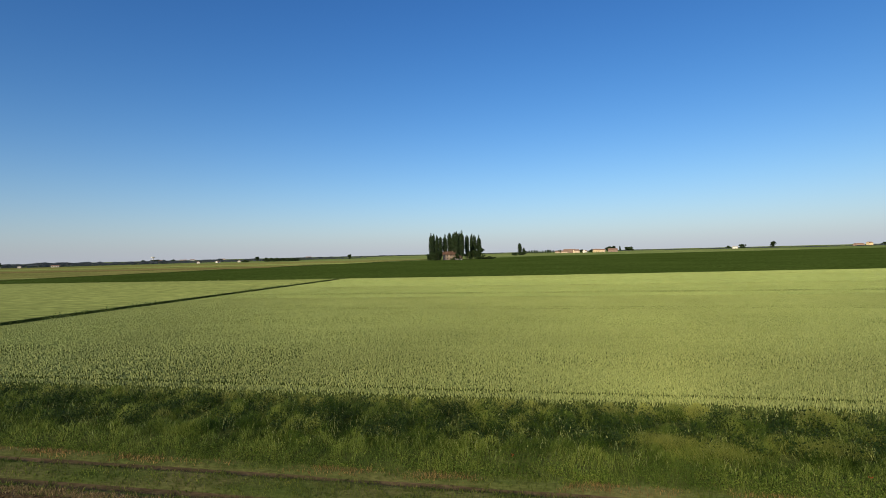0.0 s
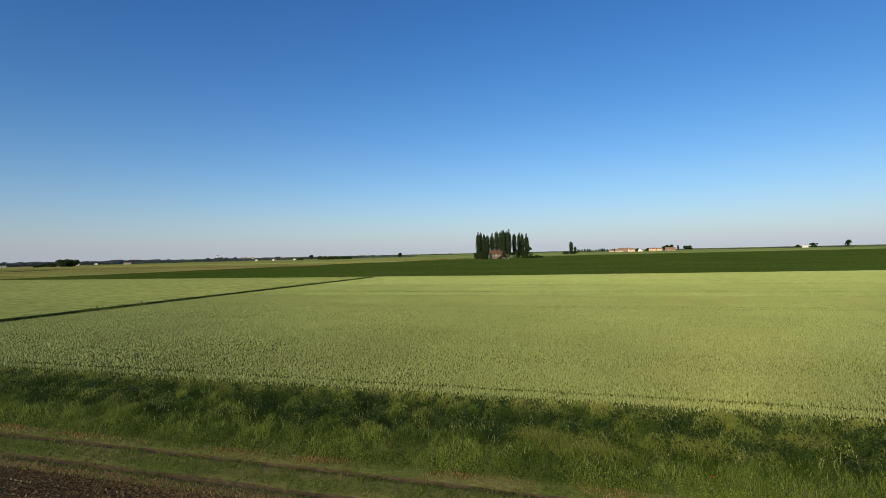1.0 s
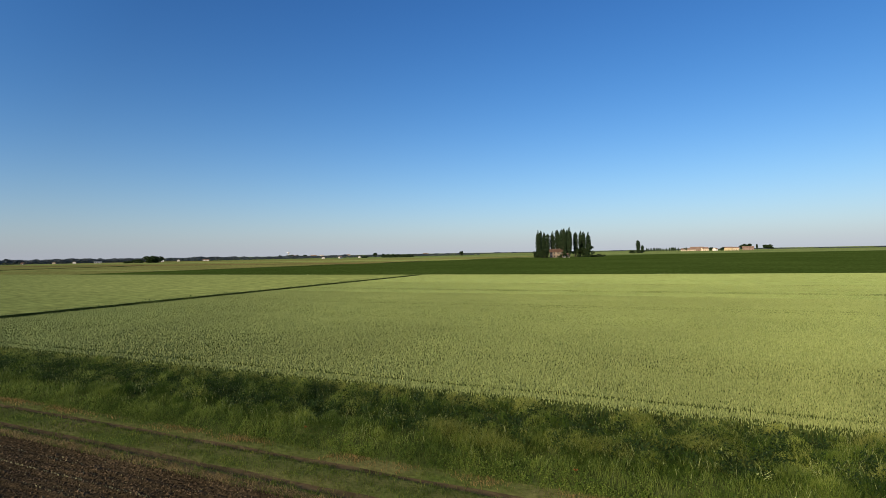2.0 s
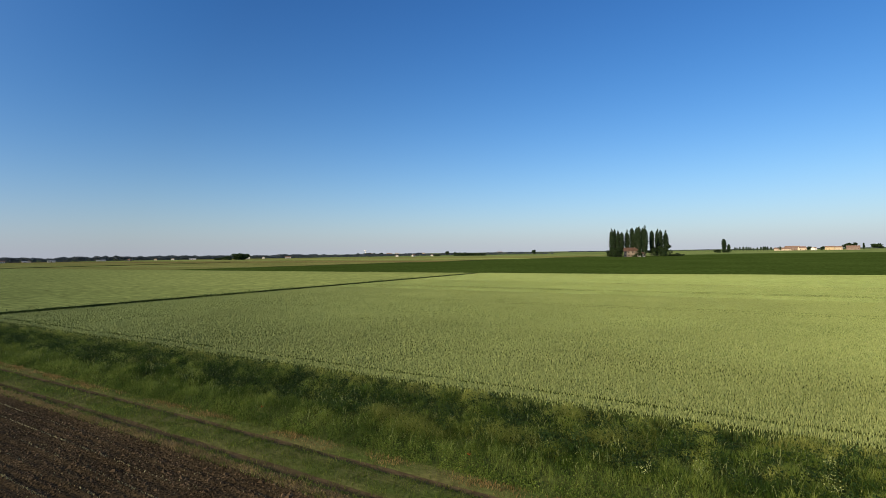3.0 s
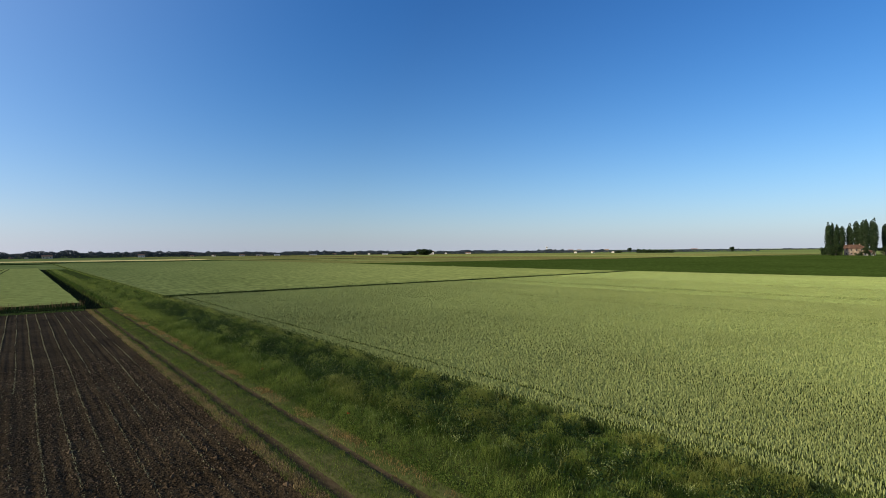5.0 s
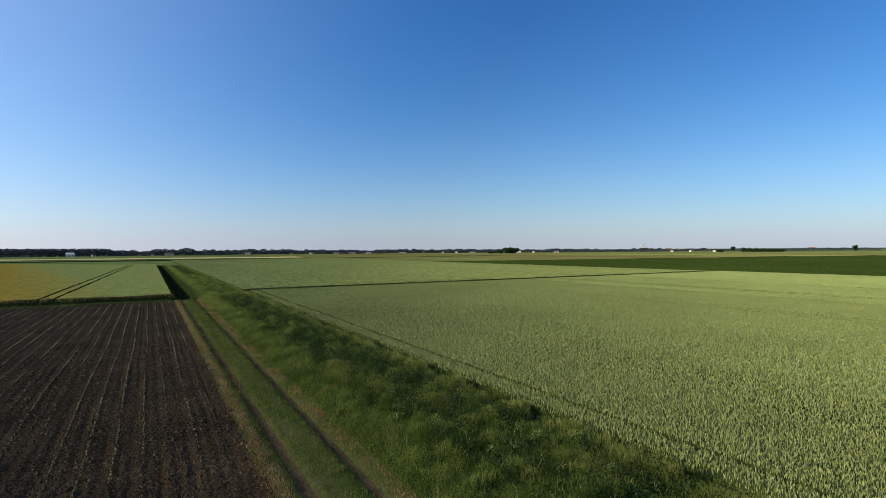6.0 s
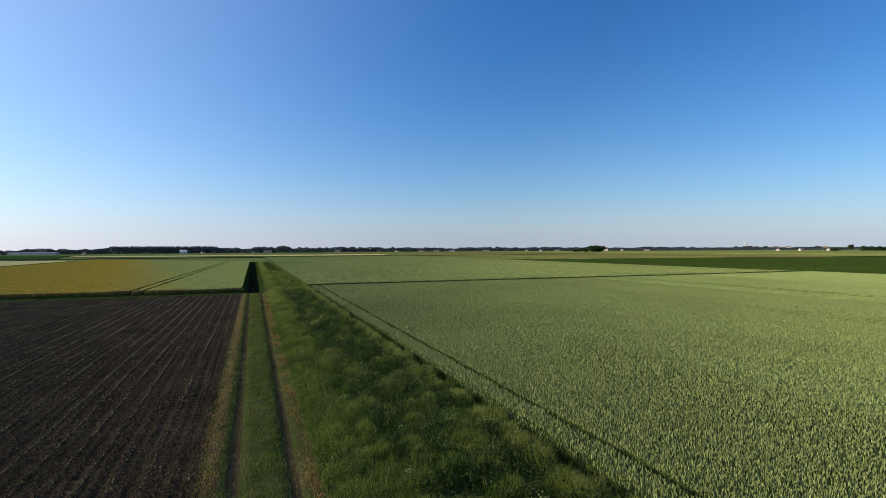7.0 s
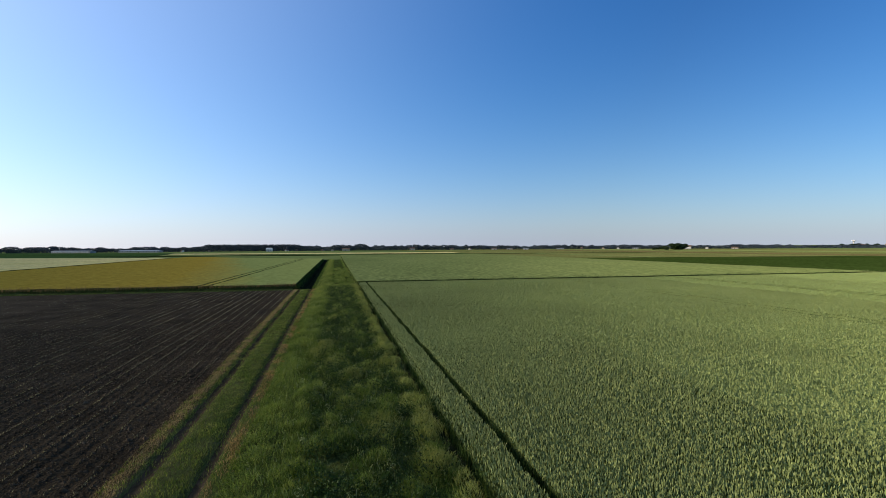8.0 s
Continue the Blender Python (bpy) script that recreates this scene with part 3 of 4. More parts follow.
# grass laid flat in swirls by rain
for k, (a, b, lay) in enumerate(((3.8, 20.9, 0.3), (5.6, 20.3, 2.6), (9.2, 21.2, 3.0), (12.6, 22.4, 0.2), (21.5, 23.2, 2.8))):
    n = 1500
    x, y = a + rng.normal(0, 0.75, n), b + rng.normal(0, 0.30, n)
    blades("lodged_blades", x, y, ground_z(x, y) + 0.36 - 0.10 * ((x - a) / 1.2) ** 2 + rng.normal(0, 0.05, n), rng.uniform(0.16, 0.30, n), rng.uniform(0.007, 0.014, n), rng.uniform(1.2, 1.6, n), M_DRYING, STRIP, np.clip(rng.normal(0.66, 0.18, n), 0, 1), 90 + k, lay + 0.5 * wave(x, y, 1.5, 91) - 0.6)

# broad-leaved plants along the foot of the strip
n = 42000
x, y = rng.uniform(-30, 46, n), 18.05 + np.abs(rng.normal(0, 0.85, n))
keep = wave(x, y, 1.6, 37) > -0.5
x, y = x[keep], y[keep]
n = len(x)
leaf_cloud("foot_leaves", np.stack([x, y, 0.06 + rng.uniform(0, 0.46, n) * np.clip((y - 17.8), 0.25, 1.0)], 1), rng.uniform(0.035, 0.075, n), M_BLADE, STRIP, np.clip(rng.normal(0.60, 0.16, n), 0, 1), 53)

# dark weeds and pale seed heads in the strip
n = 4700
x, y = rng.uniform(-52, 43, n), rng.uniform(20.3, 24.6, n)
keep = wave(x, y, 1.9, 35) < 0.0
x, y = x[keep], y[keep]
pts, tones = [], []
for a, b in zip(x, y):
    k = 26
    rad = rng.uniform(0.22, 0.5)
    p = rng.normal(size=(k, 3)) * (rad * 0.6, rad * 0.6, rad * 0.5) + (a, b, 0.38 + rad * 0.4)
    pts.append(p)
    tones.append(np.clip(rng.normal(rng.uniform(0.05, 0.38), 0.16, k), 0, 1))
leaf_cloud("weed_leaves", np.concatenate(pts), rng.uniform(0.045, 0.105, len(x) * 26), M_WEED, STRIP, np.concatenate(tones), 51)
n = 2600
x, y = rng.uniform(-55, 46, n), rng.uniform(19.6, 25.3, n)
keep = wave(x, y, 3.1, 36) > 0.0
x, y = x[keep], y[keep]
n = len(x)
ears("seed_heads", x, y, 0.50 + 0.24 * wave(x, y, 2.2, 31) + rng.uniform(0, 0.25, n), rng.uniform(0.08, 0.16, n), rng.uniform(0.012, 0.022, n), rng.uniform(0.2, 0.8, n), M_EAR, STRIP, rng.uniform(0.3, 1, n), 52)

n = 6500
x, y = rng.uniform(-30, 43, n), 18.6 + 6.7 * rng.uniform(0, 1, n) ** 0.8
keep = wave(x, y, 1.8, 30) > rng.uniform(-0.8, 0.6, n)
x, y = x[keep], y[keep]
n = len(x)
blades("grass_stalks", x, y, ground_z(x, y) + 0.25, rng.uniform(0.2, 0.5, n) + 0.10 * wave(x, y, 2.2, 31), rng.uniform(0.006, 0.010, n), rng.uniform(0.3, 1.1, n), M_EAR, STRIP, rng.uniform(0.3, 1, n), 54)
pts = []
for k in range(24):
    a, b = rng.uniform(14, 42), rng.uniform(19.0, 24.6)
    pts.append(rng.normal(size=(40, 3)) * (0.11, 0.11, 0.07) + (a, b, 0.72 + rng.uniform(-0.1, 0.15)))
leaf_cloud("pale_weed_heads", np.concatenate(pts), 0.045, M_EAR, STRIP, None, 55)

M_POPPY = leafy("red poppy petals", (0.30, 0.02, 0.012), (0.45, 0.035, 0.02), (0.55, 0.06, 0.03), 0.5, 0.3)
pts = [rng.normal(size=(7, 3)) * 0.035 + (a, b, 0.62) for a, b in ((-1.6, 18.6), (9.1, 18.4))]
leaf_cloud("poppy_petals", np.concatenate(pts), 0.04, M_POPPY, STRIP, None, 56)

TRACK = tagged(empty("track_grass"), "short trodden grass between and beside wheel ruts", "grass", kind="stuff")
for x0, x1, dens, wide, seed in ((-12, 43, 420, 1.0, 61), (-56, -12, 170, 1.7, 62)):
    n = int((x1 - x0) * 3.6 * dens)
    x, y = rng.uniform(x0, x1, n), rng.uniform(14.35, 18.15, n)
    d = np.minimum(np.abs(y - 15.40 - 0.06 * wave(x, y, 7, 63)), np.abs(y - 17.24 - 0.06 * wave(x, y, 8, 64)))
    keep = rng.uniform(0, 1, n) < np.clip((d - 0.10) / 0.22, 0.26 + 0.26 * wave(x, y, 3, 65), 1) * (0.75 + 0.4 * wave(x, y, 1.3, 66)) * np.where((y > 17.3) & (x > -30), 0.65, 1.0)
    x, y = x[keep], y[keep]
    n = len(x)
    dry = ((y < 15.0) & (rng.uniform(0, 1, n) < 0.35 + 0.5 * wave(x, y, 2, 68))) | ((y > 17.38) & (y < 18.05) & (wave(x, y, 4, 67) > 0.05))
    for nm, sel, mt in (("grass_blades", ~dry, M_SHORT), ("dry_blades", dry & (y < 16), M_STRAW), ("dead_blades", dry & (y > 16), M_RUST)):
        xs, ys = x[sel], y[sel]
        k = len(xs)
        blades(nm, xs, ys, ground_z(xs, ys) - 0.01, rng.uniform(0.05, 0.15, k) + 0.02 * (nm != "grass_blades"), rng.uniform(0.008, 0.018, k) * wide, rng.uniform(0.3, 0.9, k), mt, TRACK, np.clip(rng.normal(0.46 if nm == "grass_blades" else 0.38, 0.18, k) + 0.16 * wave(xs, ys, 1.4, 69), 0, 1), seed)

n = 24000
x = rng.uniform(-55, 46, n)
y = 14.70 + 0.08 * wave(x, x * 0, 3, 75) + rng.normal(0, 0.13, n)
blades("dry_blades", x, y, ground_z(x, y) - 0.01, rng.uniform(0.03, 0.11, n), rng.uniform(0.008, 0.016, n) * (1 + 1.2 * np.clip(-x / 40, 0, 1)), rng.uniform(0.4, 1.2, n), M_STRAW, TRACK, np.clip(rng.normal(0.5, 0.25, n), 0, 1), 76)

n = 16000
x = rng.uniform(-55, 46, n)
y = 17.82 + 0.10 * wave(x, x * 0, 3.5, 77) + rng.normal(0, 0.16, n)
keep = wave(x, y * 0.3, 5, 78) > rng.uniform(-0.3, 0.5, n) + 0.35 * np.clip((12 - x) / 30, 0, 1)
x, y = x[keep], y[keep]
n = len(x)
blades("dead_blades", x, y, ground_z(x, y) - 0.01, rng.uniform(0.05, 0.17, n), rng.uniform(0.009, 0.018, n) * (1 + 1.2 * np.clip(-x / 40, 0, 1)), rng.uniform(0.3, 1.0, n), M_RUST, TRACK, np.clip(rng.normal(0.5, 0.25, n), 0, 1), 79)

SOIL = tagged(empty("ploughed_soil"), "dark crumbly soil clods on a sown field", "soil", kind="stuff")
n = 52000
x, y = rng.uniform(-14, 42, n), rng.uniform(-8, 14.4, n)
s = rng.uniform(0.025, 0.075, n) * np.where(rng.uniform(0, 1, n) < 0.06, 1.8, 1)
base = np.array([(1, 0, 0), (-0.5, 0.87, 0), (-0.5, -0.87, 0), (0.15, 0.1, 0.75)])
ang = rng.uniform(0, 2 * np.pi, n)
jit = rng.uniform(0.6, 1.3, (n, 4, 1))
v = base[None] * jit
v = np.stack([v[..., 0] * np.cos(ang)[:, None] - v[..., 1] * np.sin(ang)[:, None], v[..., 0] * np.sin(ang)[:, None] + v[..., 1] * np.cos(ang)[:, None], v[..., 2]], -1) * s[:, None, None]
v += np.stack([x, y, ground_z(x, y) - 0.006], 1)[:, None]
i = np.arange(n)[:, None] * 4
raw("clods", v.reshape(-1, 3), [i + np.array([[0, 1, 3]]), i + np.array([[1, 2, 3]]), i + np.array([[2, 0, 3]])], M_CLOD, SOIL)

SEED = tagged(empty("seedling_rows"), "thin pale rows of crop seedlings in dark soil", "seedlings", kind="stuff")
rows_y = np.arange(-52, 14.3, 0.9)
x, y, w = [], [], []
for k, ry in enumerate(rows_y):
    m = 2100 if ry > -12 else 800
    a = rng.uniform(-54, 44, m)
    on = rng.uniform(0, 1, m) < np.clip(0.62 + 0.55 * wave(a, a * 0 + ry * 7, 9, 71) - (0.45, 0.0, 0.3, 0.1, 0.5)[(k * 7 + k // 3) % 5] + 0.15, 0.05, 1) * np.clip(0.35 + (ry + 2) / 9, 0.35, 1)
    a = a[on]
    x.append(a)
    y.append(ry + rng.normal(0, 0.022, len(a)) + 0.05 * wave(a, a * 0 + ry, 25, 72))
x.append(rng.uniform(-10, 50, 5000))
y.append(rng.uniform(-10, 14.4, 5000))
x, y = np.concatenate(x), np.concatenate(y)
n = len(x)
far = np.clip((30 - x) / 50, 0, 1)
blades("seedlings", x, y, ground_z(x, y) - 0.005, rng.uniform(0.04, 0.08, n), rng.uniform(0.010, 0.021, n) * (1 + 1.4 * far), rng.uniform(0.4, 1.0, n), M_SEEDLING, SEED, rng.uniform(0, 0.85, n), 73)

# reeds and rank grass in the ditches
DITCH = tagged(empty("ditch_reeds"), "dark reeds and rank grass lining a ditch", "reeds", kind="stuff")
n = 9000
x, y = -57.0 - rng.uniform(-0.2, 1.7, n), rng.uniform(-60, 14.4, n)
blades("reed_blades", x, y, ground_z(x, y) - 0.05, rng.uniform(0.35, 0.95, n), rng.uniform(0.03, 0.07, n), rng.uniform(0.1, 0.5, n), M_WEED, DITCH, np.clip(rng.normal(0.3, 0.2, n), 0, 1), 81)
n = 9000
y = rng.uniform(-60, 14.2, n)
x = -54.6 + rng.normal(0, 0.45, n)
blades("verge_blades", x, y, ground_z(x, y) - 0.03, rng.uniform(0.12, 0.32, n), rng.uniform(0.04, 0.08, n), rng.uniform(0.2, 0.8, n), M_WEED, DITCH, np.clip(rng.normal(0.55, 0.2, n), 0, 1), 87)
n = 1400
x, y = -58.4 + rng.normal(0, 0.35, n), rng.uniform(-60, 14.4, n)
ears("stems", x, y, 0.1 + rng.uniform(0, 0.3, n), rng.uniform(0.4, 0.9, n), rng.uniform(0.03, 0.07, n), rng.uniform(0, 0.3, n), M_STRAW, DITCH, rng.uniform(0, 0.6, n), 85)
n = 9000
x, y = rng.uniform(-280, -56, n), rng.choice([14.5, 17.6], n) + rng.normal(0, 0.25, n)
blades("bank_blades", x, y, ground_z(x, y) - 0.05, rng.uniform(0.2, 0.6, n), rng.uniform(0.04, 0.10, n), rng.uniform(0.1, 0.6, n), M_BLADE, DITCH, np.clip(rng.normal(0.4, 0.2, n), 0, 1), 82)
n = 7000
x, y = -63.0 + rng.choice([-1.8, 1.4], n, p=[0.7, 0.3]) + rng.normal(0, 0.18, n), rng.uniform(26, 150, n)
blades("bank_blades", x, y, ground_z(x, y) - 0.05, rng.uniform(0.4, 0.8, n) * (1 + 0.3 * wave(x, y, 6, 83)), rng.uniform(0.04, 0.09, n), rng.uniform(0.1, 0.5, n), M_WEED, DITCH, np.clip(rng.normal(0.3, 0.25, n), 0, 1), 84)


pts = []
for k in range(90):
    b = 26 + 122 * rng.uniform(0, 1)
    big = 1.7 if k % 9 == 0 else 1.0
    pts.append(rng.normal(size=(26, 3)) * (0.35 * big, 0.7 * big, 0.18 * big) + (-63.2 + rng.uniform(-1.0, 1.5), b, 0.55 + 0.15 * big))
leaf_cloud("ditch_weeds", np.concatenate(pts), rng.uniform(0.10, 0.22, 90 * 26), M_WEED, DITCH, None, 88)

n = 300
x = rng.choice([-72.0, -66.0, -58.0, 8.0, 12.0, 60.0, -110.0, -150.0, 95.0], n) + rng.normal(0, 1.6, n)
y = 155.2 + 0.114 * np.maximum(x + 20, 0) + rng.normal(0, 0.25, n)
blades("weed_tufts", x, y, x * 0.0, rng.uniform(0.4, 0.95, n), rng.uniform(0.08, 0.16, n), rng.uniform(0.1, 0.6, n), M_EAR, DITCH, rng.uniform(0.2, 0.9, n), 86)


# ---- trees ----
def trunk_mesh(h, r0, limbs, seed):
    """A tapered trunk with a few rising limbs."""
    r = random.Random(seed)
    bm = bmesh.new()

    def tube(a, b, ra, rb, sides=7):
        q = (b - a).to_track_quat("Z", "Y")
        ring = []
        for p, rad in ((a, ra), ((a + b) / 2, (ra + rb) / 2), (b, rb)):
            ring.append([bm.verts.new(p + q @ Vector((rad * math.cos(k * 2 * math.pi / sides), rad * math.sin(k * 2 * math.pi / sides), 0))) for k in range(sides)])
        for lo, hi in zip(ring, ring[1:]):
            for k in range(sides):
                bm.faces.new((lo[k], lo[(k + 1) % sides], hi[(k + 1) % sides], hi[k]))
        bm.faces.new(ring[-1])

    tube(Vector((0, 0, -0.2)), Vector((0, 0, h)), r0, r0 * 0.25)
    for k in range(limbs):
        z = h * r.uniform(0.15, 0.6)
        a = r.uniform(0, 6.28)
        out = h * r.uniform(0.05, 0.12)
        tube(Vector((0, 0, z)), Vector((out * math.cos(a), out * math.sin(a), z + h * r.uniform(0.15, 0.3))), r0 * 0.35, r0 * 0.1, 5)
    return bm


def poplar(h, wide, seed, label, group="", bare=0.04):
    """A columnar poplar: upright plumes of foliage round a tall trunk."""
    r = np.random.default_rng(seed)
    t = empty("poplar")
    part("trunk", trunk_mesh(h * 0.85, 0.35, 8, seed), M_BARK, t)
    pts = []
    for k in range(13):
        a, d = r.uniform(0, 6.28), (0 if k == 0 else r.uniform(0.25, 0.8)) * wide / 2
        z0, z1 = h * r.uniform(bare, 0.30), h * (1.0 if k == 0 else r.uniform(0.74, 0.98))
        m = int(330 * (z1 - z0) / h)
        s = r.uniform(0, 1, m)
        girth = wide * 0.21 * np.clip((1 - s) / 0.12, 0, 1) ** 0.5 * np.clip(0.35 + s / 0.25, 0, 1) + 0.05
        ang, rr = r.uniform(0, 6.28, m), np.sqrt(r.uniform(0.1, 1, m)) * girth
        lean = d * np.clip(0.25 + 1.6 * s, 0, 1) * (1 - 0.45 * s ** 3)
        pts.append(np.stack([lean * np.cos(a) + rr * np.cos(ang), lean * np.sin(a) + rr * np.sin(ang), z0 + (z1 - z0) * s], 1))
    pts = np.concatenate(pts)
    leaf_cloud("crown", pts, r.uniform(0.6, 1.15, len(pts)), M_POPLAR, t, None, seed)
    return tagged(t, label, "tree", group)


def round_tree(h, wide, seed, label, name="tree", group="", clear=0.2, count=900, leaf=None):
    """A broad tree or bush: several lobes of leaf clumps on a trunk."""
    r = np.random.default_rng(seed)
    t = empty(name)
    part("trunk", trunk_mesh(h * 0.6, max(0.12, h * 0.022), 5, seed), M_BARK, t)
    pts = []
    lobes = 11
    for k in range(lobes):
        c = np.array([r.normal(0, wide * 0.2), r.normal(0, wide * 0.2), h * r.uniform(clear + 0.15, 0.80)])
        m = count // lobes
        d = r.normal(size=(m, 3))
        d /= np.linalg.norm(d, axis=1)[:, None]
        pts.append(c + d * r.uniform(0.5, 1.0, (m, 1)) * np.array([wide * 0.24, wide * 0.24, h * 0.20]) * r.uniform(0.7, 1.2))
    pts = np.concatenate(pts)
    pts = pts[pts[:, 2] > 0.15]
    leaf_cloud("crown", pts, r.uniform(0.7, 1.3, len(pts)) * (leaf or max(0.25, wide * 0.085)), M_TREE, t, None, seed)
    return tagged(t, label, "bush" if name == "bush" else "tree", group)


POPLARS = ((-130.0, 560.1, 29.2), (-127.4, 561.7, 28.5), (-124.3, 563.4, 27.0), (-119.3, 557.8, 25.2), (-115.2, 563.3, 27.8), (-109.3, 558.6, 29.1), (-101.7, 546.1, 29.4), (-98.6, 541.2, 29.5), (-92.4, 536.8, 30.3), (-92.2, 567.6, 26.2), (-87.4, 570.3, 27.5), (-84.3, 568.8, 26.4), (-79.8, 571.3, 26.4), (-127.0, 554.0, 26.5), (-122.4, 556.0, 26.0), (-97.5, 551.0, 28.5), (-105.2, 556.0, 28.0))
kinds = [poplar(28, w, s, "tall columnar poplar with dark green foliage by a farmhouse", "poplars round the farmhouse") for w, s in ((5.6, 101), (4.2, 102), (4.8, 103), (5.2, 104))]
for k, (x, y, h) in enumerate(POPLARS):
    m = Matrix.LocRotScale((x, y, 0), Euler((0, 0, k * 1.7)), None)
    ob = kinds[k] if k < 4 else copy_thing(kinds[(k * 3) % 4], m)
    ob.matrix_basis = m @ Matrix.Diagonal((1, 1, h / 28, 1))

for x, y, h, w, s in ((-77.8, 551, 13.5, 15, 111), (-85.5, 556, 11, 10, 112), (-129, 545, 9, 9, 113), (-115.6, 528, 11.5, 10, 114), (-97, 536, 7, 6, 115), (-88.5, 545, 9, 8, 118), (-122, 534, 8, 9, 119), (-120, 546, 10, 9, 120), (-100.5, 534, 4, 5, 125), (-66, 556, 3.6, 8, 116), (-72, 558, 2.6, 6, 117)):
    round_tree(h, w, s, "rounded dark green tree under the poplars", clear=0.02, count=1000).location = (x, y, 0)


def box(bm, x0, x1, y0, y1, z0, z1):
    v = [bm.verts.new(p) for p in ((x0, y0, z0), (x1, y0, z0), (x1, y1, z0), (x0, y1, z0), (x0, y0, z1), (x1, y0, z1), (x1, y1, z1), (x0, y1, z1))]
    for f in ((0, 3, 2, 1), (4, 5, 6, 7), (0, 1, 5, 4), (1, 2, 6, 5), (2, 3, 7, 6), (3, 0, 4, 7)):
        bm.faces.new([v[k] for k in f])


def house(w, d, h, rise, wall, roof, label, storeys=2, bays=4, name="farmhouse", category="house"):
    """A gabled building, long side along x: walls, overhanging roof, chimney, windows and a door."""
    t = empty(name)
    bm = bmesh.new()
    box(bm, -w / 2, w / 2, -d / 2, d / 2, -0.3, h)
    for sx in (-w / 2, w / 2):
        a = [bm.verts.new(p) for p in ((sx, -d / 2, h), (sx, d / 2, h), (sx, 0, h + rise))]
        bm.faces.new(a)
    part("wall", bm, wall, t)
    bm = bmesh.new()
    o, th = 0.5, 0.25
    drop = rise * o / (d / 2)
    sect = [(-d / 2 - o, h - drop), (0, h + rise), (d / 2 + o, h - drop), (d / 2 + o, h - drop + th), (0, h + rise + th), (-d / 2 - o, h - drop + th)]
    ends = [[bm.verts.new((sx, p, q)) for p, q in sect] for sx in (-w / 2 - o, w / 2 + o)]
    for k in range(6):
        bm.faces.new((ends[0][k], ends[0][(k + 1) % 6], ends[1][(k + 1) % 6], ends[1][k]))
    for e, rev in ((ends[0], True), (ends[1], False)):
        for q in ((0, 1, 4, 5), (1, 2, 3, 4)):
            bm.faces.new([e[k] for k in (q[::-1] if rev else q)])
    rf = part("roof", bm, roof, t, "tiled gable roof")
    if storeys > 1:
        bm = bmesh.new()
        box(bm, w * 0.22, w * 0.22 + 0.7, -0.35, 0.35, h + rise * 0.6, h + rise + 1.0)
        part("chimney", bm, wall, rf)
    for side in (-1, 1):
        for st in range(storeys):
            for k in range(bays):
                px = -w / 2 + (k + 0.5) * w / bays
                z = 1.0 + st * h / storeys
                if st == 0 and k == bays // 2:
                    bm = bmesh.new()
                    box(bm, px - 0.6, px + 0.6, side * d / 2 - 0.06, side * d / 2 + 0.06, 0.0, 2.2)
                    part("door", bm, M_BARK, t)
                    continue
                bm = bmesh.new()
                box(bm, px - 0.55, px + 0.55, side * d / 2 - 0.05, side * d / 2 + 0.05, z, z + 1.4)
                win = part("window", bm, M_DARK, t)
                bm = bmesh.new()
                box(bm, px - 0.75, px + 0.75, side * d / 2 - 0.12, side * d / 2 + 0.12, z - 0.14, z - 0.02)
                part("sill", bm, M_WHITE, win)
    return tagged(t, label, category)


def stand(ob, x, y, yaw=0, scale=1.0):
    ob.matrix_basis = Matrix.LocRotScale((x, y, 0), Euler((0, 0, radians(yaw))), Vector((scale,) * 3))
    return ob


stand(house(13, 9, 6.2, 2.8, M_FACADE, M_OLDTILE, "two-storey weathered farmhouse with a brown tiled roof"), -107.5, 546, 8)
stand(house(7, 5, 3.0, 1.5, M_WHITE, M_TILE, "low white outbuilding beside the farmhouse", 1, 3, "outbuilding"), -96.5, 541, 8)

stand(poplar(23, 10.5, 121, "dark columnar tree standing alone in the fields", bare=0.02), -64.9, 1006)
stand(poplar(14, 6.5, 122, "smaller columnar tree beside a taller one", bare=0.02), -57.5, 1004)
stand(round_tree(6, 13, 126, "low dark bush at the foot of a columnar tree", "bush", clear=0.0), -72, 1002)
stand(round_tree(7, 12, 123, "low bushes at the foot of a columnar tree", "bush", clear=0.0), -61, 1001)
row = poplar(9.5, 4.0, 124, "small columnar tree in a far row", "far row of small trees", 0.05)
stand(row, -81, 1498)
for k in range(1, 17):
    stand(copy_thing(row, Matrix()), -81 + k * 5.9 + 1.8 * math.sin(k * 5.1), 1498 + 4 * math.sin(k), k * 40, 0.75 + 0.35 * abs(math.sin(k * 2.7)))

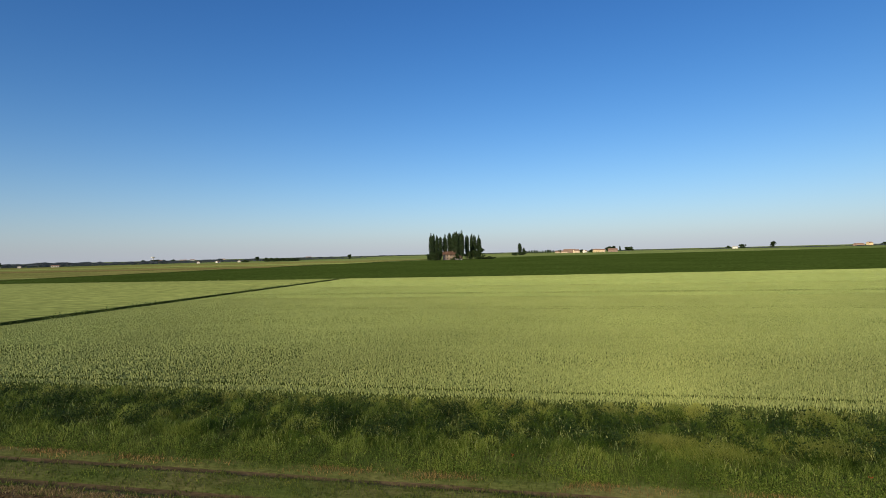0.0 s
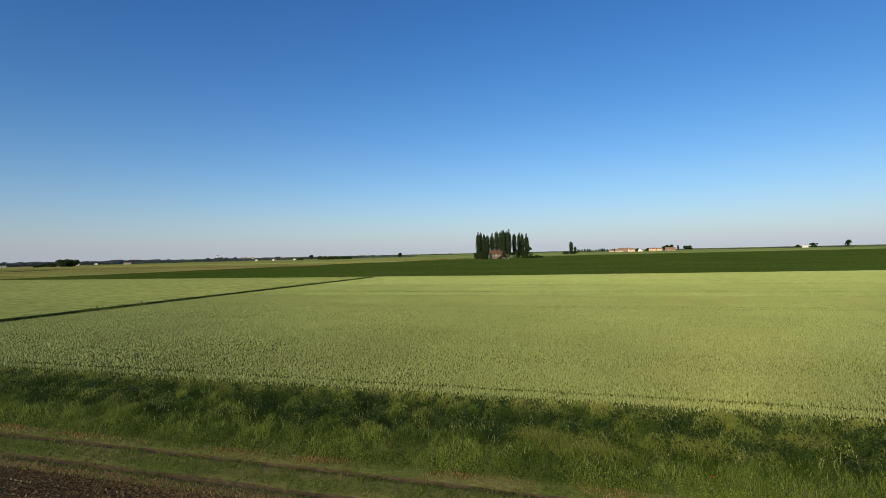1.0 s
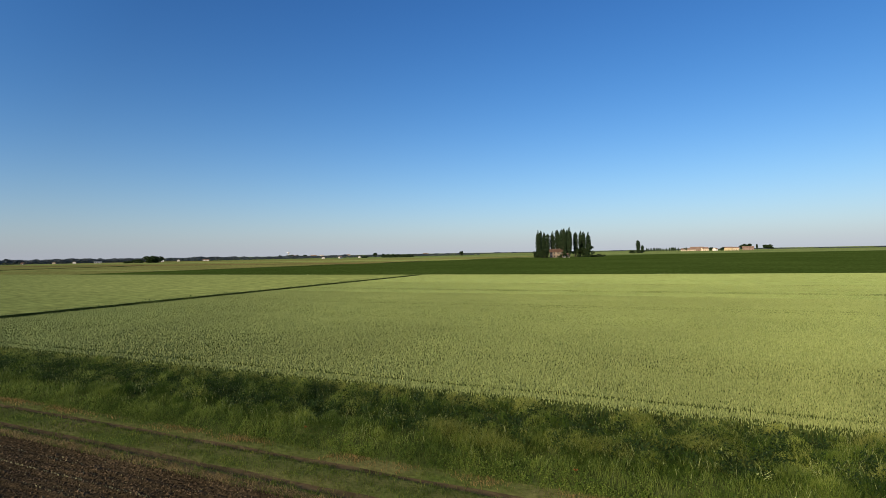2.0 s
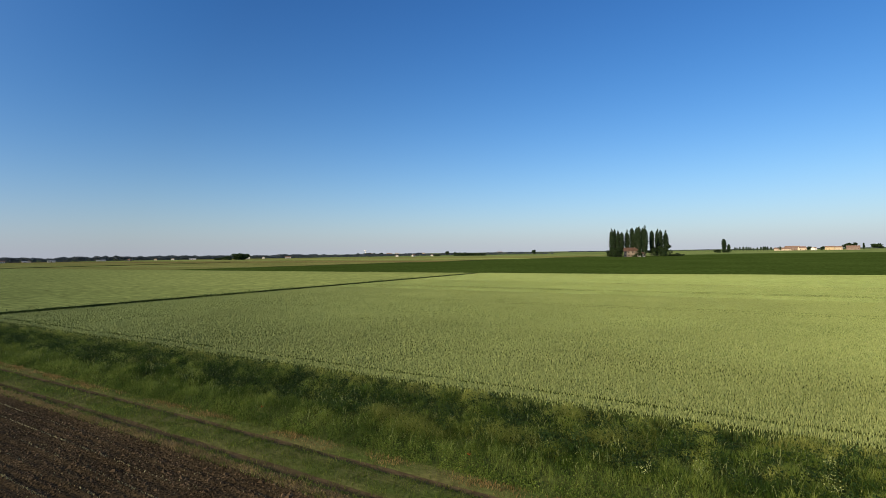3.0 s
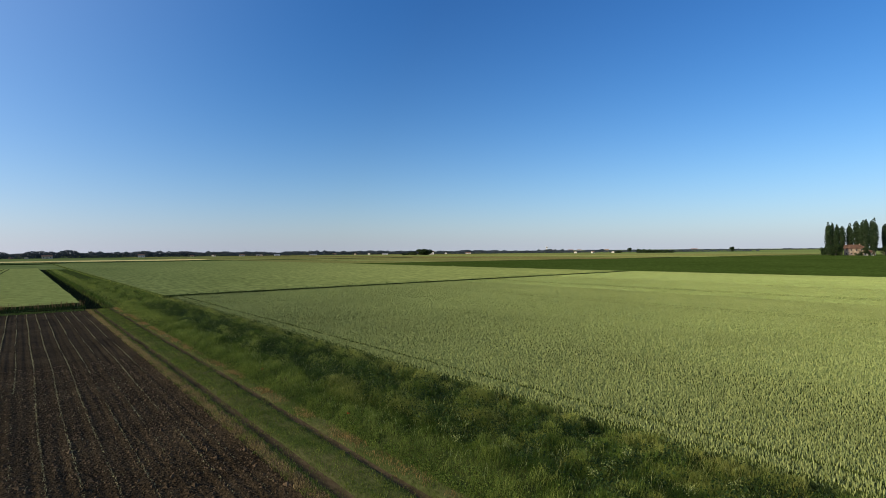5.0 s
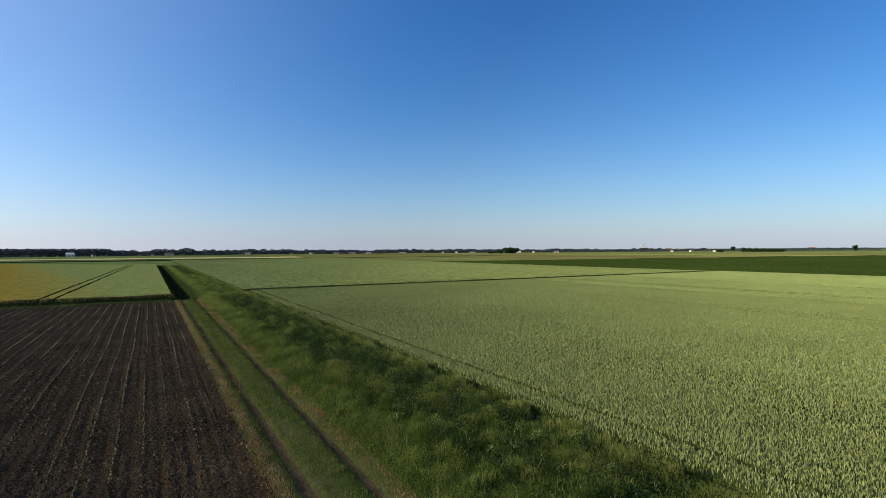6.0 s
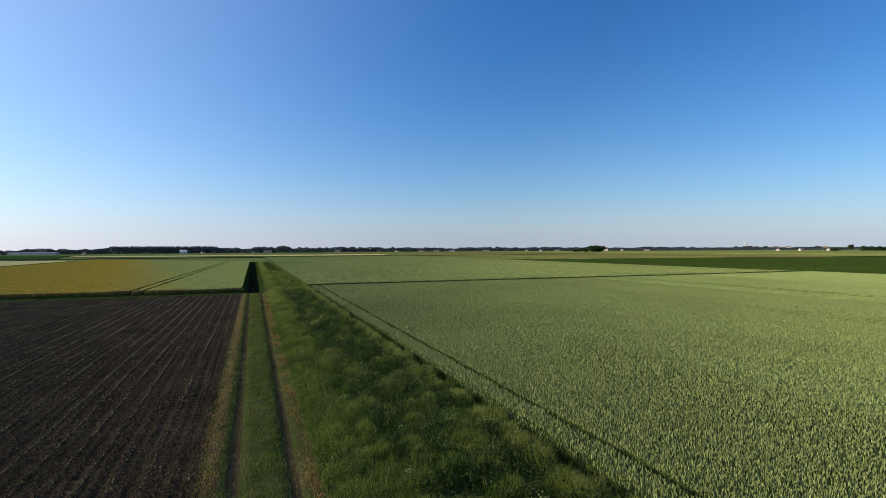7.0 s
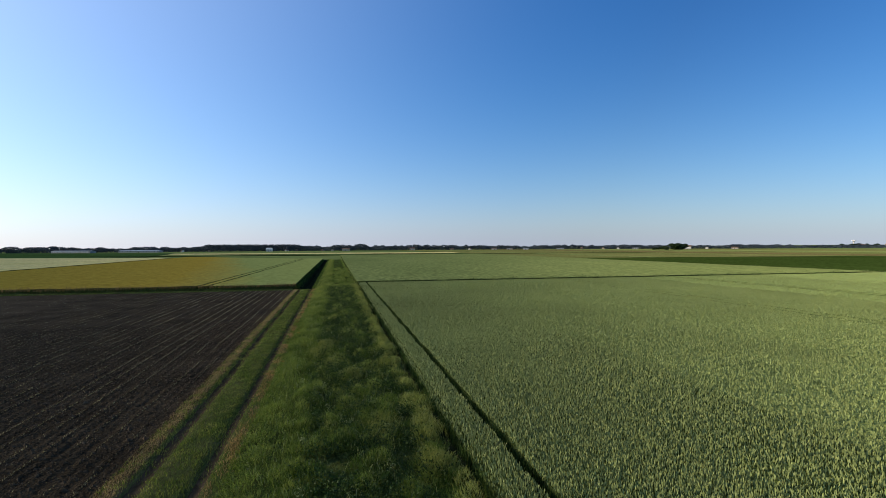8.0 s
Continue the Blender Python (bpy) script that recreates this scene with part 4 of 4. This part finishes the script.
# the hamlet and the farms in the distance
for x, y, w, d, h, rise, wall, roof, yaw, lab in (
    (18, 1503, 34, 12, 4.0, 3.0, M_CREAM, M_TILE, 4, "long low farm barn with a red tiled roof"),
    (38, 1512, 30, 14, 7.0, 3.4, M_PINK, M_TILE, 8, "large brick barn with a tiled roof"),
    (56, 1497, 14, 22, 5.6, 3.4, M_CREAM, M_TILE, 8, "cream barn with a broad gable and a tiled roof"),
    (79, 1500, 9, 9, 4.8, 2.2, M_WHITE, M_TILE, 60, "white farm building with a tiled roof"),
    (108, 1497, 17, 10, 6.4, 2.6, M_YELLOW, M_TILE, 3, "yellow farmhouse with a tiled roof"),
    (124, 1500, 13, 10, 6.0, 2.4, M_CREAM, M_TILE, 12, "cream farmhouse with a tiled roof"),
    (150, 1490, 24, 12, 6.0, 3.2, M_PINK, M_TILE, -3, "long pink farm building with a tiled roof"),
    (548, 1819, 12, 9, 6.0, 2.0, M_WHITE, M_METAL, 10, "white farmhouse among trees"),
    (830, 1704, 26, 12, 5.0, 2.5, M_PINK, M_TILE, 20, "long brick farm building with a tiled roof"),
    (852, 1694, 12, 10, 8.0, 2.5, M_YELLOW, M_TILE, 20, "tall yellow farmhouse with a tiled roof"),
    (-1690, 2030, 34, 14, 4.5, 2.0, M_PINK, M_TILE, 40, "long low brick building near a water tower"),
    (-1560, 2080, 18, 12, 5.0, 2.0, M_WHITE, M_TILE, 40, "white building in a far village"),
    (-1450, 2140, 18, 12, 5.0, 2.0, M_CREAM, M_TILE, 35, "cream building in a far village"),
    (-1035, -103, 11, 8, 4.1, 2.5, M_WHITE, M_WHITE, 85, "white barn with a pale gable end"),
    (-986, 332, 9, 6, 2.6, 1.3, M_WHITE, M_TILE, 80, "white farm building before far woods"),
    (-976, 359, 7, 5, 2.0, 0.8, M_CREAM, M_METAL, 75, "pale farm sheds before far woods"),
    (-964, 390, 10, 5, 2.1, 0.8, M_WHITE, M_METAL, 75, "long white sheds before far woods"),
    (-937, 451, 13, 5, 2.0, 0.8, M_METAL, M_METAL, 70, "long grey metal sheds on the horizon"),
    (-869, 571, 10, 5, 2.0, 0.7, M_WHITE, M_METAL, 60, "pale industrial building on the horizon"),
    (-1026, 173, 10, 7, 3.7, 1.6, M_WHITE, M_TILE, 80, "white farmhouse before far woods"),
    (-1039, 42, 14, 7, 3.7, 1.6, M_CREAM, M_TILE, 85, "cream farmhouse before far woods"),
    (-769, 700, 10, 6, 2.5, 1.0, M_WHITE, M_TILE, 50, "white village houses on the horizon"),
    (-1350, 1750, 22, 12, 5.0, 2.0, M_CREAM, M_TILE, 45, "pale village buildings on the horizon"),
    (-1000, 2060, 22, 12, 5.0, 2.0, M_WHITE, M_TILE, 25, "white village houses on the horizon"),
    (-957, -407, 78, 12, 2.9, 1.0, M_METAL, M_METAL, 66, "long low grey greenhouse before a belt of trees"),
    (-991, -315, 78, 12, 2.9, 1.0, M_METAL, M_METAL, 70, "long low grey greenhouse before a belt of trees"),
    (-770, 610, 9, 7, 5.0, 2.0, M_WHITE, M_TILE, 50, "small white house beside a dark thicket"),
):
    stand(house(w, d, h, rise, wall, roof, lab, 1, max(3, int(w / 5)), "farm_building", "building"), x, y, yaw)

# scattered village houses along the horizon
place = random.Random(77)
for k in range(17):
    yaw, dist = radians(place.uniform(30, 104)), place.uniform(1030, 1075)
    wall = place.choice((M_WHITE, M_CREAM, M_CREAM, M_FACADE))
    h = house(place.uniform(4, 7), place.uniform(4, 5), place.uniform(2.0, 2.8), 1.1, wall, M_TILE, "small village house with a tiled roof among far trees", 1, 3, "village_house")
    stand(h, -math.sin(yaw) * dist, math.cos(yaw) * dist, place.uniform(0, 180))

# water tower
tower = tagged(empty("water_tower", -1697.3, 2009.0), "white mushroom-shaped concrete water tower", "tower")
bm = bmesh.new()
bmesh.ops.create_cone(bm, segments=16, radius1=2.2, radius2=1.6, depth=17, cap_ends=True, matrix=Matrix.Translation((0, 0, 8.5)))
part("shaft", bm, M_WHITE, tower)
bm = bmesh.new()
bmesh.ops.create_cone(bm, segments=20, radius1=2.0, radius2=8.5, depth=3.4, cap_ends=True, matrix=Matrix.Translation((0, 0, 18.2)))
bmesh.ops.create_cone(bm, segments=20, radius1=8.5, radius2=6.5, depth=2.0, cap_ends=True, matrix=Matrix.Translation((0, 0, 20.91)))
part("tank", bm, M_WHITE, tower)

# single trees and thickets in the plain
for x, y, h, w, s, nm, lab in (
    (-366.7, 918, 10.5, 10, 131, "tree", "single round dark tree in open fields"),
    (-514, 858, 11, 8, 132, "tree", "tree at the end of a low hedge"),
    (651, 1810, 21, 19, 236, "tree", "large round tree standing alone on the horizon"),
    (564, 1814, 14, 18, 134, "tree", "round tree beside a white farmhouse"),
    (530, 1824, 10, 16, 135, "tree", "trees beside a white farmhouse"),
    (141, 1510, 16, 22, 136, "tree", "dark trees behind the farm"),
    (155, 1512, 18, 16, 137, "tree", "dark trees behind the farm"),
    (192, 1488, 13, 24, 138, "tree", "broad dark tree at the end of the farm"),
    (95, 1497, 9, 12, 139, "tree", "small tree between farm buildings"),
    (69, 1500, 9, 10, 140, "tree", "small tree beside a barn"),
    (-529, 849, 4, 12, 141, "bush", "low dark bush in a field"),
    (-1430, 1800, 9, 20, 142, "bush", "dark bush near a far village"),
    (-1600, 1900, 11, 30, 143, "bush", "dark thicket near a far village"),
    (-1745, 2005, 10, 14, 144, "tree", "dark tree beside the water tower"),
    (-1660, 2030, 10, 14, 145, "tree", "dark tree beside the water tower"),
    (890, 1690, 10, 22, 146, "tree", "trees behind a yellow farmhouse"),
    (-672, 526, 9.5, 20, 147, "bush", "dark rounded thicket in open fields"),
    (-660, 512, 11, 22, 148, "bush", "dark rounded thicket in open fields"),
    (-676, 502, 6, 16, 149, "bush", "low tapering edge of a dark thicket"),
    (-682, 492, 4, 12, 150, "bush", "low tapering edge of a dark thicket"),
):
    stand(round_tree(h, w, s, lab, nm, clear=0.0 if nm == "bush" else 0.08, count=1500), x, y)
stand(poplar(15, 4.5, 151, "thin columnar tree beside the farm", bare=0.05), 168.5, 1490)

# hedge and far woods, each one mass of leaf clumps
n = 1500
s = rng.uniform(0, 1, n)
leaf_cloud("hedge", np.stack([-503 + 52 * s, 864 + 28 * s + rng.normal(0, 2, n), rng.uniform(0.1, 1, n) * (6.0 - 2.0 * s + 1.2 * np.sin(s * 40))], 1), rng.uniform(1.2, 2.2, n), M_TREE, None, None, 161)
tagged(bpy.data.objects["hedge"], "low dark hedge of bushes in open fields", "hedge", kind="stuff")
n = 64000
grid = np.linspace(-36, 126, 1600)
tall = np.interp(grid, (-36, 10, 20, 45, 58, 80, 91, 94, 102, 104, 126), (2.6, 3.2, 5.0, 7.5, 10, 12, 13, 15, 15, 8.5, 9))
bump = np.interp(grid, np.linspace(-36, 126, 420), rng.uniform(0.25, 1.15, 420)) * np.interp(grid, np.linspace(-36, 126, 110), rng.uniform(0.5, 1.1, 110))
even = np.interp(grid, (90, 93, 102, 105), (0, 1, 1, 0.3)) * (grid > 90)
tall = tall * (bump * (1 - even) + 0.95 * even)
deg = np.interp(rng.uniform(0, 1, n), np.cumsum(tall + 1) / np.sum(tall + 1), grid)
yaw = np.radians(deg)
rad = 2150 + 260 * np.sin(yaw * 5 + 1) + rng.uniform(-60, 60, n)
tall = np.interp(deg, grid, tall)
z = rng.uniform(0.02, 1, n) ** 0.9 * tall
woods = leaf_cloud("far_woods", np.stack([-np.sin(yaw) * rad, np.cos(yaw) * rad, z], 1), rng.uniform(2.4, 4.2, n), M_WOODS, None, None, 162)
tagged(woods, "continuous dark line of far woods on the horizon", "woods", kind="stuff")

n = 30000
grid = np.linspace(20, 126, 1100)
tall = np.interp(grid, (20, 30, 45, 60, 70, 85, 91, 94, 102, 104, 112, 126), (2.0, 4.0, 6.0, 9.0, 11, 12.5, 12.5, 13.5, 13.5, 10.5, 11.5, 12))
ragged = np.interp(grid, np.linspace(20, 126, 300), rng.uniform(0.62, 1.08, 300)) * np.interp(grid, np.linspace(20, 126, 70), rng.uniform(0.75, 1.05, 70))
tall = tall * np.where((grid > 93) & (grid < 102), 0.93 + 0.07 * ragged, ragged)
deg = np.interp(rng.uniform(0, 1, n), np.cumsum(tall) / np.sum(tall), grid)
yaw = np.radians(deg)
rad = np.interp(deg, (20, 50, 126), (1350, 1130, 1110)) + rng.uniform(-20, 20, n)
z = rng.uniform(0.02, 1, n) ** 0.9 * np.interp(deg, grid, tall)
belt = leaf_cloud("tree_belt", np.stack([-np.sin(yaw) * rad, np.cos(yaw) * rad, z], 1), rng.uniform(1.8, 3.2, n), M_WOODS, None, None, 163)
tagged(belt, "long dark belt of trees behind low farm buildings", "woods", kind="stuff")
